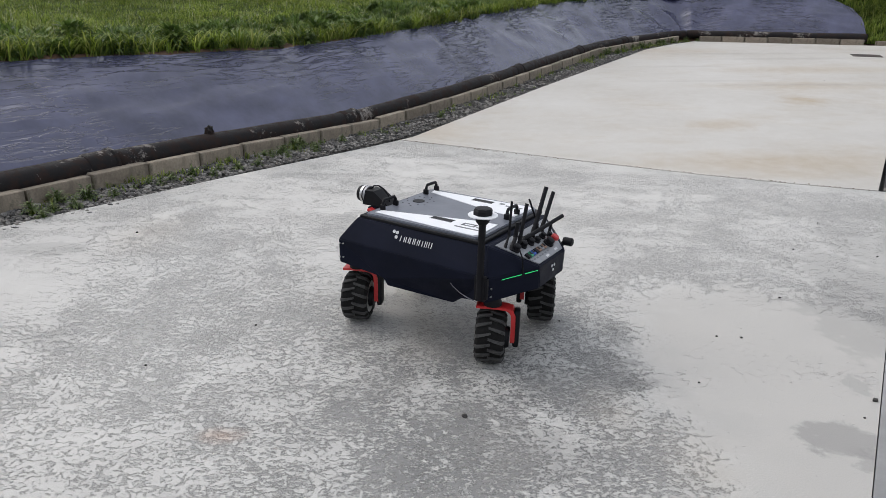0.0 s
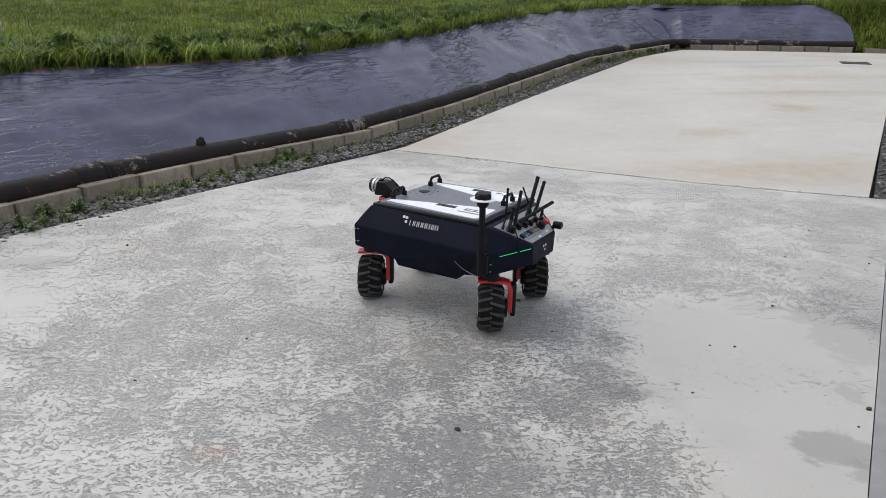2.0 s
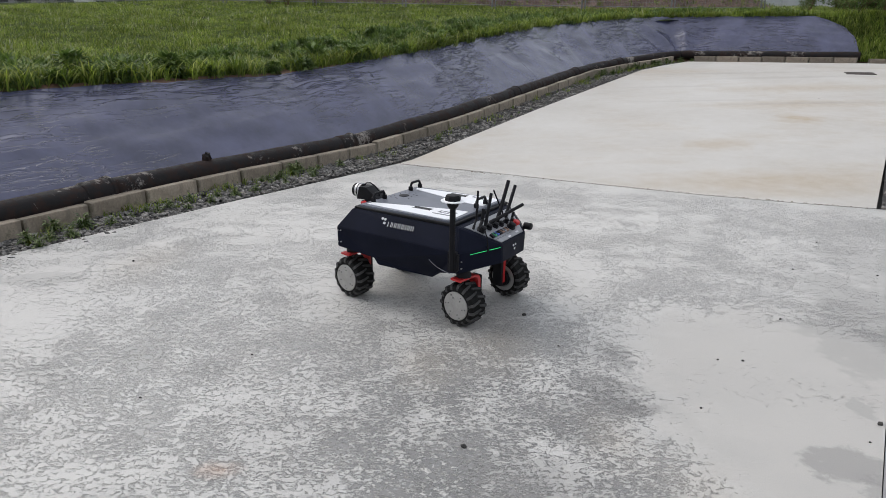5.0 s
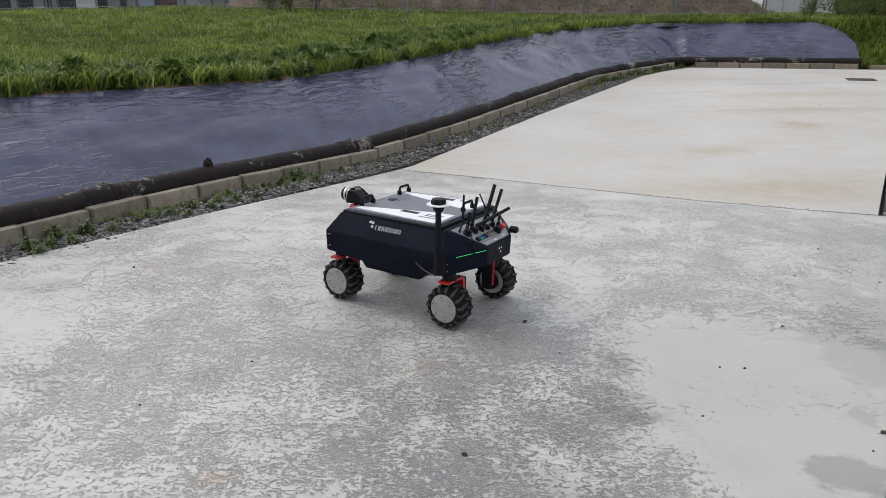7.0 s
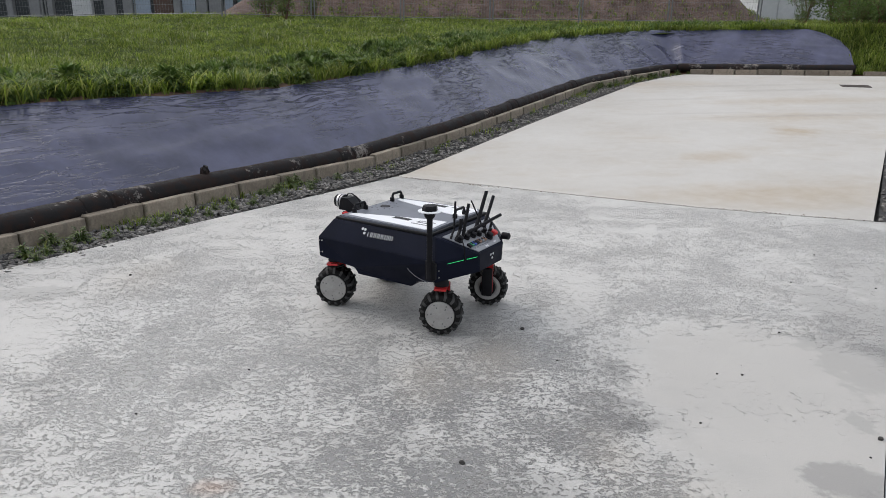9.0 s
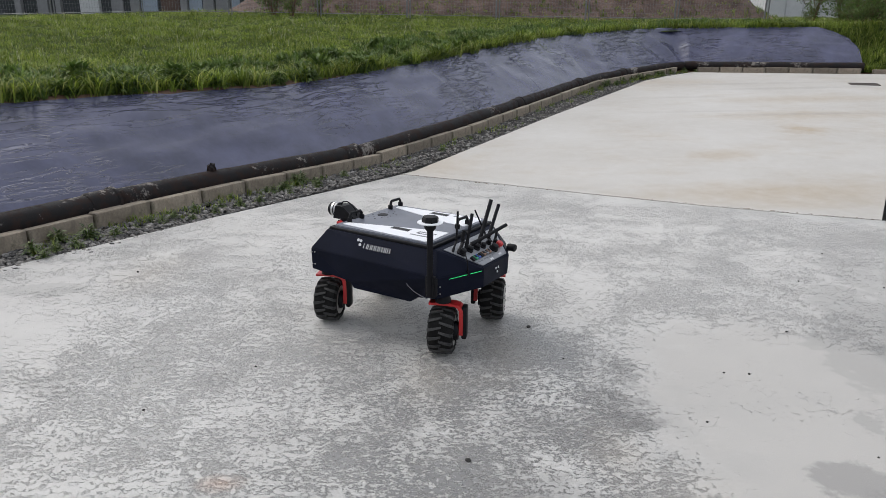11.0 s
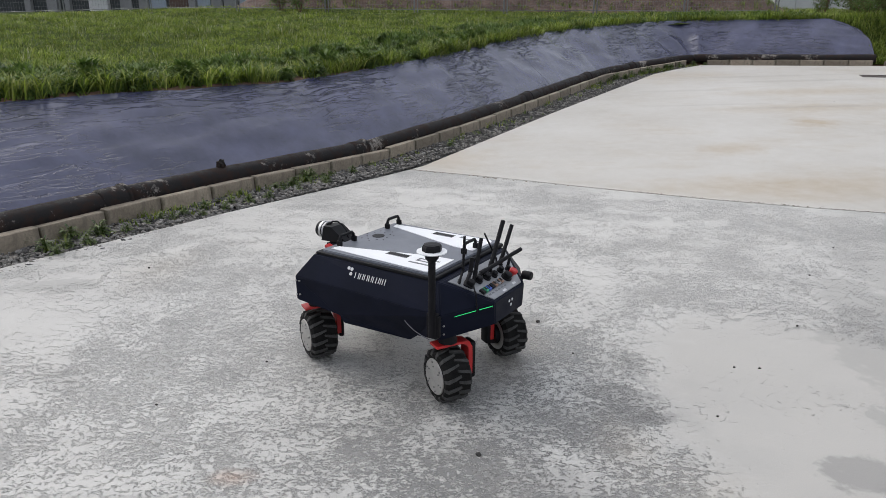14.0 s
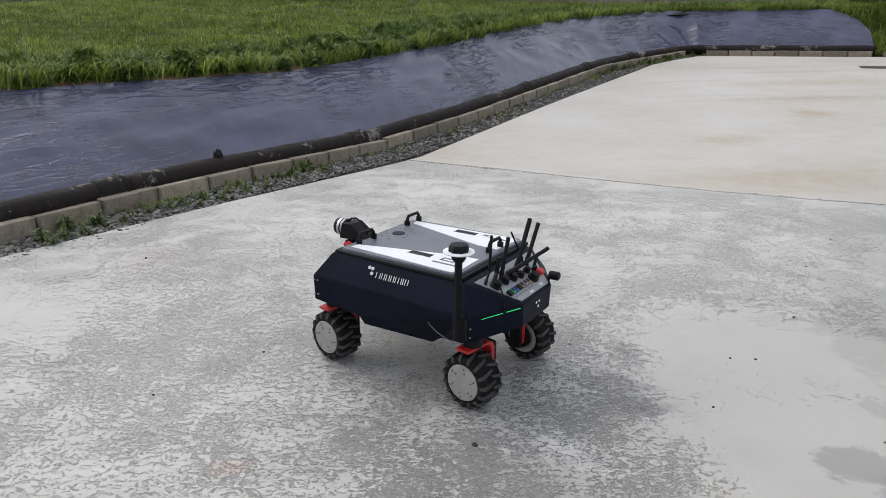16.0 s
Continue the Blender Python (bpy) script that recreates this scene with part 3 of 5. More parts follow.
def made(name, mat, parent, build, label="", soft=False):
    bm = bmesh.new()
    build(bm)
    ob = part(name, bm, mat, parent, label)
    if soft:
        for p in ob.data.polygons:
            p.use_smooth = True
        ob.data.set_sharp_from_angle(angle=radians(35))
    return ob


# ---------------------------------------------------------------- robot: shape
WHEEL_R, WHEEL_W = 0.133, 0.14
AXLE_X, AXLE_Y = 0.4156, 0.291


def console_z(x):
    return 0.593 - (x - 0.39) * 0.54


def shell_side(sy):
    """Corners of one side of the hull; sy -1 or 1."""
    y = lambda v: sy * v
    return dict(
        C=(-0.375, y(0.332), 0.6), T=(0.385, y(0.318), 0.596),
        A=(-0.457, y(0.396), 0.482), F=(0.44, y(0.396), 0.47),
        B=(-0.452, y(0.397), 0.354), D1=(-0.185, y(0.372), 0.318), D2=(-0.168, y(0.358), 0.274),
        E=(0.18, y(0.272), 0.238), U=(0.265, y(0.302), 0.304), G=(0.432, y(0.39), 0.345),
        N=(0.585, y(0.15), 0.488), M=(0.585, y(0.14), 0.374),
        K=(-0.575, y(0.15), 0.482), L=(-0.575, y(0.15), 0.37))


def build_robot():
    robot = new("mobile_robot")
    tagged(robot, "dark blue-black four-wheeled robot with red wheel forks", "robot")
    n, s = shell_side(-1), shell_side(1)

    def hull(bm):
        cache = {}

        def v(p):
            if p not in cache:
                cache[p] = bm.verts.new(p)
            return cache[p]

        for q, flip in ((n, False), (s, True)):
            mid = {k: q[k] for k in q}
            faces = [("C", "T", "F", "A"), ("A", "D1", "B"), ("A", "F", "E", "D2", "D1"), ("F", "G", "U", "E"),
                     ("T", "N", "F"), ("F", "N", "M", "G"), ("A", "B", "L", "K"), ("C", "A", "K")]
            for fc in faces:
                ps = [v(mid[k]) for k in fc]
                bm.faces.new(ps if not flip else ps[::-1])
        for ks in (("N", "M"), ("K", "L"), ("C", "T"), ("B", "L"), ("M", "G"), ("G", "U"), ("U", "E"), ("E", "D2"), ("D2", "D1"), ("D1", "B"), ("T", "N"), ("C", "K")):
            a, b = ks
            try:
                bm.faces.new((v(n[a]), v(n[b]), v(s[b]), v(s[a])))
            except ValueError:
                pass
        bmesh.ops.recalc_face_normals(bm, faces=bm.faces)
        bmesh.ops.bevel(bm, geom=[e for e in bm.edges], offset=0.004, segments=2, affect="EDGES", clamp_overlap=True)

    body = made("body", SHELL, robot, hull, "dark powder-coated faceted body panels")

    # screws on the rear and front folds
    for x, z in ((-0.448, 0.46), (-0.448, 0.385), (-0.425, 0.463), (-0.425, 0.388)):
        made("screw", STEEL, body, lambda bm, x=x, z=z: lathe(bm, [(0.0042, 0), (0.0042, 0.006), (0.002, 0.0072)], 10, "Y", (x, -0.403, z)))
    for x, z in ((0.452, 0.42), (0.452, 0.38)):
        made("screw", STEEL, body, lambda bm, x=x, z=z: lathe(bm, [(0.0042, 0), (0.0042, 0.006), (0.002, 0.0072)], 10, "Y", (x, -0.385, z)))

    # seam under the lid
    made("deck_frame", BLACK, robot, lambda bm: rbox(bm, pose(-0.005, 0.008, 0.603), 0.735, 0.665, 0.02, 0.006), "black sealing frame round the lid")

    def lid(bm):
        plate(bm, [(-0.345, -0.3, 0.604), (-0.32, -0.312, 0.604), (0.315, -0.312, 0.604), (0.34, -0.275, 0.604), (0.34, 0.29, 0.604), (0.315, 0.335, 0.604), (-0.335, 0.32, 0.604), (-0.345, 0.3, 0.604)], 0.02, 0.004)

    hood = made("lid", SLATE, robot, lid, "slate-blue lid with white side panels")
    white_n = [(-0.31, -0.272, 0.623), (0.295, -0.298, 0.623), (0.318, -0.27, 0.623), (0.31, -0.075, 0.623), (0.19, -0.085, 0.623), (-0.30, -0.225, 0.623)]
    white_s = [(-0.31, 0.285, 0.623), (0.295, 0.318, 0.623), (0.318, 0.29, 0.623), (0.31, 0.1, 0.623), (0.19, 0.108, 0.623), (-0.30, 0.24, 0.623)]
    for pts in (white_n, white_s[::-1]):
        made("white_panel", WHITE, hood, lambda bm, pts=pts: plate(bm, pts, 0.0035, 0.001), "glossy white wedge panel")
    made("centre_strip", SLATE, hood, lambda bm: plate(bm, [(0.19, -0.08, 0.6232), (0.325, -0.068, 0.6232), (0.325, 0.092, 0.6232), (0.19, 0.1, 0.6232)], 0.001))
    for x, y, r in ((0.04, -0.168, 8), (0.035, 0.256, -8)):
        made("grip_slot", BLACK, hood, lambda bm, x=x, y=y, r=r: rbox(bm, pose(x, y, 0.6266, 0, 0, 0), 0.125, 0.036, 0.004, 0.0015), "black recessed finger slot")
        made("slot_edge", SILVER, hood, lambda bm, x=x, y=y, r=r: [rbox(bm, pose(x, y + q * 0.021, 0.6268), 0.132, 0.004, 0.003, 0.001) for q in (-1, 1)])
    # holes are flat black discs, their inner shade put into the colour
    made("cable_hole", BLACK, hood, lambda bm: lathe(bm, [(0.034, 0), (0.034, 0.0025), (0.031, 0.003)], 28, "Z", (-0.255, 0.045, 0.6235)), "round black cable hole")
    for k in range(14):
        a = k * 2 * math.pi / 14
        x, y = -0.255 + (0.058 + 0.02 * (k % 2)) * math.cos(a), 0.045 + (0.075 + 0.03 * (k % 2)) * math.sin(a)
        made("bolt_hole", BLACK, hood, lambda bm, x=x, y=y: lathe(bm, [(0.0045, 0), (0.0045, 0.0014)], 8, "Z", (x, y, 0.6236)))
    # plain print on the white panels
    for x, y, sx, sy in ((0.2, -0.155, 0.07, 0.012), (0.2, -0.185, 0.07, 0.012), (0.168, -0.17, 0.012, 0.04), (0.232, -0.17, 0.012, 0.04), (0.262, -0.15, 0.03, 0.012), (0.262, -0.185, 0.03, 0.012), (0.215, -0.222, 0.14, 0.014)):
        made("print_mark", PRINT, hood, lambda bm, x=x, y=y, sx=sx, sy=sy: rbox(bm, pose(x, y, 0.6268), sx, sy, 0.0012, 0))
    for x, y, sx, sy in ((0.15, 0.27, 0.03, 0.025), (0.23, 0.25, 0.1, 0.018)):
        made("print_mark", PRINT, hood, lambda bm, x=x, y=y, sx=sx, sy=sy: rbox(bm, pose(x, y, 0.6268), sx, sy, 0.0012, 0))

    def grip(y0, y1, x, z=0.624, h=0.052):
        def b(bm):
            tube(bm, [(x, y0, z), (x, y0 + 0.004, z + h * 0.75), (x, y0 + 0.014, z + h), (x, y1 - 0.014, z + h), (x, y1 - 0.004, z + h * 0.75), (x, y1, z)], 0.0085, 10)
            for y in (y0, y1):
                rbox(bm, pose(x, y, z + 0.014), 0.03, 0.018, 0.03, 0.005)
        return b

    made("grab_handle", BLACK, robot, grip(-0.215, -0.1, -0.305), "black moulded grab handle", True)
    made("grab_handle", BLACK, robot, grip(0.19, 0.3, -0.305), "black moulded grab handle", True)
    made("grab_handle", BLACK, robot, grip(0.035, 0.15, 0.3), "black moulded grab handle", True)

    # control console on the sloping nose
    def con(bm):
        plate(bm, [(0.4, -0.272, console_z(0.4)), (0.573, -0.14, console_z(0.573)), (0.573, 0.138, console_z(0.573)), (0.4, 0.285, console_z(0.4))], 0.005, 0.001)

    desk = made("control_panel", SILVER, robot, con, "silver sloping control panel with sockets")
    tilt = pose(0, 0, 0, 0, math.degrees(math.atan(0.54)), 0)

    def at(x, y, up=0.0):
        return Matrix.Translation((x, y, console_z(x) + up)) @ tilt

    for x, y, r, h in ((0.466, -0.185, 0.022, 0.03), (0.468, -0.108, 0.02, 0.025), (0.474, -0.04, 0.02, 0.025), (0.48, 0.02, 0.019, 0.022), (0.52, 0.078, 0.026, 0.03), (0.477, 0.09, 0.017, 0.024), (0.49, 0.145, 0.014, 0.022)):
        def plug(bm, x=x, y=y, r=r, h=h):
            lathe(bm, [(r * 1.05, 0), (r * 1.05, 0.008), (r * 0.82, 0.01), (r * 0.82, h), (r * 0.6, h + 0.003)], 20)
            bmesh.ops.transform(bm, matrix=at(x, y, 0.005), verts=bm.verts)
        made("connector_cap", BLACK, desk, plug, "round black connector cap", True)
    for k, (y, mt) in enumerate(((-0.16, BLACK), (-0.132, GREEN), (-0.104, BLUE), (-0.072, BLACK), (-0.044, COPPER), (-0.012, SILVER), (0.016, COPPER))):
        made("socket", mt, desk, lambda bm, y=y: rbox(bm, at(0.523, y, 0.01), 0.03, 0.022, 0.016, 0.002))
        made("socket_hole", BLACK, desk, lambda bm, y=y: rbox(bm, at(0.523, y, 0.0185), 0.018, 0.014, 0.002, 0))
        made("print_mark", PRINT, desk, lambda bm, y=y: rbox(bm, at(0.548, y, 0.0056), 0.008, 0.018, 0.0012, 0))

    def stop(bm):
        lathe(bm, [(0.012, 0), (0.012, 0.016), (0.021, 0.018), (0.021, 0.03), (0.016, 0.035)], 24)
        bmesh.ops.transform(bm, matrix=at(0.52, 0.135, 0.005), verts=bm.verts)

    made("emergency_stop", RED, robot, stop, "red mushroom emergency stop button", True)
    for x, y in ((0.56, 0.085), (0.565, -0.02)):
        made("print_mark", PALE, desk, lambda bm, x=x, y=y: rbox(bm, at(x, y, 0.0058), 0.012, 0.03, 0.0012, 0))

    # aerials: base, elbow, tip
    for bx, by, ex, ey, ez, tx, ty, tz, r in ((0.433, -0.23, 0.425, -0.178, 0.622, 0.425, -0.168, 0.787, 0.0062), (0.458, -0.21, 0.44, -0.135, 0.605, 0.44, -0.122, 0.673, 0.0105),
                                              (0.456, -0.135, 0.454, -0.115, 0.59, 0.454, -0.062, 0.757, 0.0095), (0.432, 0.139, 0.432, 0.13, 0.6, 0.432, 0.006, 0.76, 0.0045),
                                              (0.452, 0.03, 0.452, 0.04, 0.585, 0.452, 0.157, 0.794, 0.0115), (0.451, 0.14, 0.451, 0.15, 0.585, 0.451, 0.255, 0.748, 0.0105),
                                              (0.45, -0.085, 0.455, -0.055, 0.58, 0.535, 0.2, 0.648, 0.0105), (0.489, 0.15, 0.489, 0.152, 0.56, 0.489, 0.17, 0.6, 0.008)):
        def aerial(bm, q=(bx, by, ex, ey, ez, tx, ty, tz, r)):
            bx, by, ex, ey, ez, tx, ty, tz, r = q
            base, elb, tip = Vector((bx, by, console_z(bx))), Vector((ex, ey, ez)), Vector((tx, ty, tz))
            rod(bm, base, base.lerp(elb, 0.35), r * 1.25)
            tube(bm, [base, base.lerp(elb, 0.5), elb, elb.lerp(tip, 0.3), elb.lerp(tip, 0.97), tip], r)
            rod(bm, elb.lerp(tip, -0.02), elb.lerp(tip, 0.1), r * 1.2)
        made("aerial", BLACK, robot, aerial, "black rubber rod aerial", True)

    # light strip in two pieces on the front corner face
    def along(u, z, out=0.0):
        a, b = Vector((0.436, -0.393)), Vector((0.585, -0.147))
        p = a.lerp(b, u)
        d = (b - a).normalized()
        return Vector((p.x + d.y * out, p.y - d.x * out, z))

    for u0, u1 in ((0.26, 0.66), (0.70, 0.95)):
        def led(bm, u0=u0, u1=u1):
            p, q = along(u0, 0.4475 + 0.026 * u0, 0.0022), along(u1, 0.4475 + 0.026 * u1, 0.0022)
            d = (q - p)
            m = Matrix.Translation((p + q) / 2) @ d.to_track_quat("X", "Z").to_matrix().to_4x4()
            rbox(bm, m, d.length, 0.005, 0.003, 0.0008)
        made("light_strip", glow, robot, led, "glowing green status light strip")

    # three-dot badge on the nose, and the pale badge with plain marks on the side
    for y, z in ((-0.006, 0.448), (0.022, 0.448), (0.012, 0.424)):
        made("badge_dot", PALE, robot, lambda bm, y=y, z=z: lathe(bm, [(0.0075, 0), (0.0075, 0.0018)], 16, "X", (0.585, y, z)))

    def face_pose(x, z):
        """On the upper side facet."""
        u = (0.6 - z) / 0.12
        y = -(0.325 + (0.396 - 0.325) * u) - 0.0022
        return Matrix.Translation((x, y, z)) @ pose(0, 0, 0, -math.degrees(math.atan2(0.07, 0.12)), 0, 0)

    for x, z in ((-0.132, 0.573), (-0.112, 0.571), (-0.13, 0.552), (-0.111, 0.551)):
        if (x, z) == (-0.13, 0.552):
            continue
        made("badge_dot", PALE, robot, lambda bm, x=x, z=z: (lathe(bm, [(0.0085, -0.003), (0.0085, 0.001)], 16, "Y"), bmesh.ops.transform(bm, matrix=face_pose(x, z), verts=bm.verts)))
    x = -0.085
    for w, h, up in ((0.026, 0.04, 0), (0.02, 0.026, -0.007), (0.021, 0.04, 0), (0.02, 0.026, -0.007), (0.011, 0.034, -0.003), (0.02, 0.026, -0.007), (0.006, 0.036, -0.002), (0.019, 0.038, -0.001)):
        def mark(bm, x=x, w=w, h=h, up=up):
            rbox(bm, face_pose(x + 0.002, 0.549), 0.0042, 0.0016, 0.029, 0.0004)
            if w > 0.012:
                rbox(bm, face_pose(x + w - 0.002, 0.549), 0.0042, 0.0016, 0.029, 0.0004)
        made("badge_mark", PALE, robot, mark)
        x += w + 0.0065

    # mast with satellite aerial
    def mast(bm):
        rod(bm, (0.407, -0.412, 0.37), (0.407, -0.412, 0.762), 0.0165, seg=20)
        lathe(bm, [(0.017, 0.728), (0.03, 0.744), (0.034, 0.764), (0.034, 0.77)], 24, "Z", (0.407, -0.412, 0))

    pole = made("mast", BLACK, robot, mast, "black upright aerial mast", True)
    made("bracket", BLACK, pole, lambda bm: (rbox(bm, pose(0.407, -0.402, 0.42), 0.055, 0.03, 0.12, 0.004), rbox(bm, pose(0.43, -0.402, 0.42), 0.03, 0.02, 0.1, 0.003)))
    made("ground_disc", WHITE, pole, lambda bm: lathe(bm, [(0.062, 0.7715), (0.067, 0.773), (0.067, 0.777), (0.062, 0.7785)], 40, "Z", (0.407, -0.412, 0)), "white round ground-plane disc", True)
    made("receiver", BLACK, pole, lambda bm: lathe(bm, [(0.044, 0.7785), (0.044, 0.797), (0.038, 0.807), (0.02, 0.809)], 8, "Z", (0.407, -0.412, 0)), "black faceted satellite receiver")

    def wire(bm):
        tube(bm, [(0.19, -0.372, 0.43), (0.205, -0.365, 0.405), (0.235, -0.37, 0.378), (0.28, -0.378, 0.357), (0.33, -0.388, 0.347), (0.385, -0.4, 0.343)], 0.0022, 6)

    made("side_wire", PRINT, robot, wire, "thin grey loose wire", True)

    def lead(bm):
        tube(bm, [along(0.62, 0.575, 0.004) + Vector((-0.03, 0.03, 0)), along(0.63, 0.545, 0.004), along(0.645, 0.5, 0.004), along(0.655, 0.455, 0.004)], 0.004, 8)

    made("hanging_cable", BLACK, robot, lead, "", True)

    # round lamps on the nose corners
    for sy in (-1, 1):
        if sy > 0:
            made("corner_lamp", BLACK, robot, lambda bm: (lathe(bm, [(0.02, 0), (0.022, 0.01), (0.022, 0.045), (0.017, 0.05)], 20, "X", (0.555, 0.195, 0.518)), rod(bm, (0.54, 0.17, 0.49), (0.56, 0.195, 0.51), 0.012)), "black round corner sensor", True)

    # rear sensor head with its wedge housing
    def house(bm):
        plate(bm, [(-0.5, -0.145, 0.606), (-0.33, -0.145, 0.612), (-0.33, -0.145, 0.626), (-0.425, -0.145, 0.69), (-0.48, -0.145, 0.688)], -0.1, 0.004)

    head = made("sensor_housing", BLACK, robot, house, "black wedge housing of the rear sensor")
    made("sensor_barrel", BLACK, head, lambda bm: lathe(bm, [(0.03, -0.556), (0.043, -0.548), (0.047, -0.53), (0.047, -0.48), (0.03, -0.47)], 28, "X", (0, -0.095, 0.652)), "round sensor head", True)
    for x, r in ((-0.518, 0.0485), (-0.495, 0.0485)):
        made("sensor_ring", STEEL if x < -0.51 else SILVER, head, lambda bm, x=x, r=r: lathe(bm, [(r - 0.002, x - 0.008), (r, x - 0.006), (r, x + 0.006), (r - 0.002, x + 0.008)], 28, "X", (0, -0.095, 0.652)), "bright metal ring", True)
    made("sensor_cable", BLACK, head, lambda bm: tube(bm, [(-0.47, -0.1, 0.69), (-0.455, -0.1, 0.708), (-0.42, -0.1, 0.714), (-0.385, -0.1, 0.7), (-0.355, -0.1, 0.67), (-0.345, -0.1, 0.63)], 0.0045, 8), "", True)
    made("sensor_mount", RED, robot, lambda bm: rbox(bm, pose(-0.392, -0.2, 0.602, 0, 20, 0), 0.035, 0.04, 0.016, 0.004), "red sensor mounting plate")
    made("rear_shelf", SHELL, robot, lambda bm: rbox(bm, pose(-0.41, -0.08, 0.585), 0.1, 0.14, 0.03, 0.004))

    # wheels
    forks = []
    for sx, sy in ((1, -1), (-1, -1), (1, 1), (-1, 1)):
        fork = build_wheel(robot, sy)
        fork.location = (sx * AXLE_X, sy * AXLE_Y, 0)
        forks.append((fork, sx, sy))
    return robot, forks


def build_wheel(robot, sy):
    """A steered wheel; its outer disc faces sy along y."""
    def bracket(bm):
        w = 0.036
        pts = [(0.075, 0.294), (0.0, 0.296), (-0.068, 0.293), (-0.092, 0.284), (-0.104, 0.262), (-0.106, 0.2), (-0.106, 0.12)]
        vs = []
        for i, (y, z) in enumerate(pts):
            a = Vector(pts[min(i + 1, len(pts) - 1)]) - Vector(pts[max(i - 1, 0)])
            nrm = Vector((-a.y, a.x)).normalized() * (0.006 if i < 3 else 0.011)
            for dx in (-w, w):
                for k in (-1, 1):
                    vs.append(bm.verts.new((dx, sy * (y + k * nrm.x), z + k * nrm.y)))
        for i in range(len(pts) - 1):
            o = 4 * i
            for a, b in ((0, 1), (1, 3), (3, 2), (2, 0)):
                bm.faces.new((vs[o + a], vs[o + b], vs[o + 4 + b], vs[o + 4 + a]))
        bm.faces.new((vs[0], vs[1], vs[3], vs[2]))
        o = 4 * (len(pts) - 1)
        bm.faces.new((vs[o], vs[o + 1], vs[o + 3], vs[o + 2]))
        bmesh.ops.recalc_face_normals(bm, faces=bm.faces)

    fork = made("steering_fork", RED, robot, bracket, "bright red bent steel wheel fork")
    made("hub_motor", BLACK, fork, lambda bm: (lathe(bm, [(0.05, sy * -0.09), (0.055, sy * -0.07), (0.055, sy * -0.03)], 28, "Y", (0, 0, WHEEL_R)), rbox(bm, pose(0, sy * -0.122, 0.19), 0.07, 0.03, 0.19, 0.01)), "black hub motor and leg cover", True)

    made("steering_bearing", BLACK, fork, lambda bm: lathe(bm, [(0.045, 0.301), (0.045, 0.316), (0.03, 0.35)], 24), "black steering bearing", True)

    def tyre(bm):
        r, w = WHEEL_R - 0.012, WHEEL_W / 2
        lathe(bm, [(0.084, -w * 0.9), (0.09, -w), (r - 0.012, -w * 1.0), (r, -w * 0.82), (r + 0.002, 0), (r, w * 0.82), (r - 0.012, w), (0.09, w), (0.084, w * 0.9)], 40, "Y")

    rubber = made("tyre", RUBBER, fork, tyre, "black chunky rubber tyre", True)

    def lugs(bm):
        r = WHEEL_R
        num = 15
        for k in range(num):
            for q in (-1, 1):
                a0 = 2 * math.pi * (k + (0.5 if q > 0 else 0)) / num
                vs = []
                for y, da, rr in ((-0.006, 0.12, r), (0.026, 0.05, r), (0.06, -0.01, r - 0.004), (0.0735, -0.02, r - 0.026)):
                    for e in (-1, 1):
                        wd = 0.04 + 0.03 * max(0.0, y) / 0.07
                        for lev in (0, 1):
                            ang = a0 + da + e * wd
                            rad = rr if lev else rr - 0.016
                            vs.append(bm.verts.new((rad * math.cos(ang), q * (y - (0.006 if not lev and y > 0.06 else 0)), rad * math.sin(ang))))
                for i in range(3):
                    o = 4 * i
                    for a, b in ((0, 1), (1, 3), (3, 2), (2, 0)):
                        bm.faces.new((vs[o + a], vs[o + b], vs[o + 4 + b], vs[o + 4 + a]))
                bm.faces.new(vs[0:2] + [vs[3], vs[2]])
                bm.faces.new([vs[12], vs[13], vs[15], vs[14]])
        bmesh.ops.recalc_face_normals(bm, faces=bm.faces)

    tread = made("tread", LUG, fork, lugs, "dusty slanted tread lugs")

    def disc(bm):
        o = sy * WHEEL_W / 2
        lathe(bm, [(0.088, o - sy * 0.02), (0.088, o - sy * 0.002), (0.085, o + sy * 0.003), (0.02, o + sy * 0.0045)], 40, "Y")
        flat = set(bm.faces)
        for k in range(6):
            a = 2 * math.pi * k / 6 + 0.3
            for rr in (0.052, 0.072):
                lathe(bm, [(0.0042, o), (0.0042, o + sy * 0.0075)], 8, "Y", (rr * math.cos(a + rr * 6), 0, rr * math.sin(a + rr * 6)))

        for f in bm.faces:
            if f not in flat:
                f.material_index = 1

    plate_ob = made("wheel_disc", DISC, fork, disc, "flat dusty aluminium wheel disc", True)
    plate_ob.data.materials.append(BOLT)
    rim = made("rim_ring", DISC, fork, lambda bm: lathe(bm, [(0.088, -sy * 0.066), (0.088, -sy * 0.05), (0.066, -sy * 0.048), (0.066, -sy * 0.066)], 36, "Y"), "", True)
    for o in (rubber, tread, plate_ob, rim):
        o.location = (0, 0, WHEEL_R)
    return fork


ROBOT, FORKS = build_robot()


# ---------------------------------------------------------------- edge of the yard
def near_kerb(x, y):
    """Distance along the kerb line and signed distance outward of it."""
    p, best = Vector((x, y)), None
    for i, (a, b) in enumerate(zip(KERB_LINE, KERB_LINE[1:])):
        d = b - a
        u = max(0.0, min(1.0, (p - a).dot(d) / d.length_squared))
        q = a + d * u
        r = (p - q).length
        if best is None or r < best[0]:
            sgn = 1 if d.x * (p - a).y - d.y * (p - a).x > 0 else -1
            best = (r, KS[i] + u * d.length, sgn)
    return best[1], best[0] * best[2]


def meadow_z(x, y):
    s, w = near_kerb(x, y)
    return field(max(w, BANK_W), Vector((x, y)))


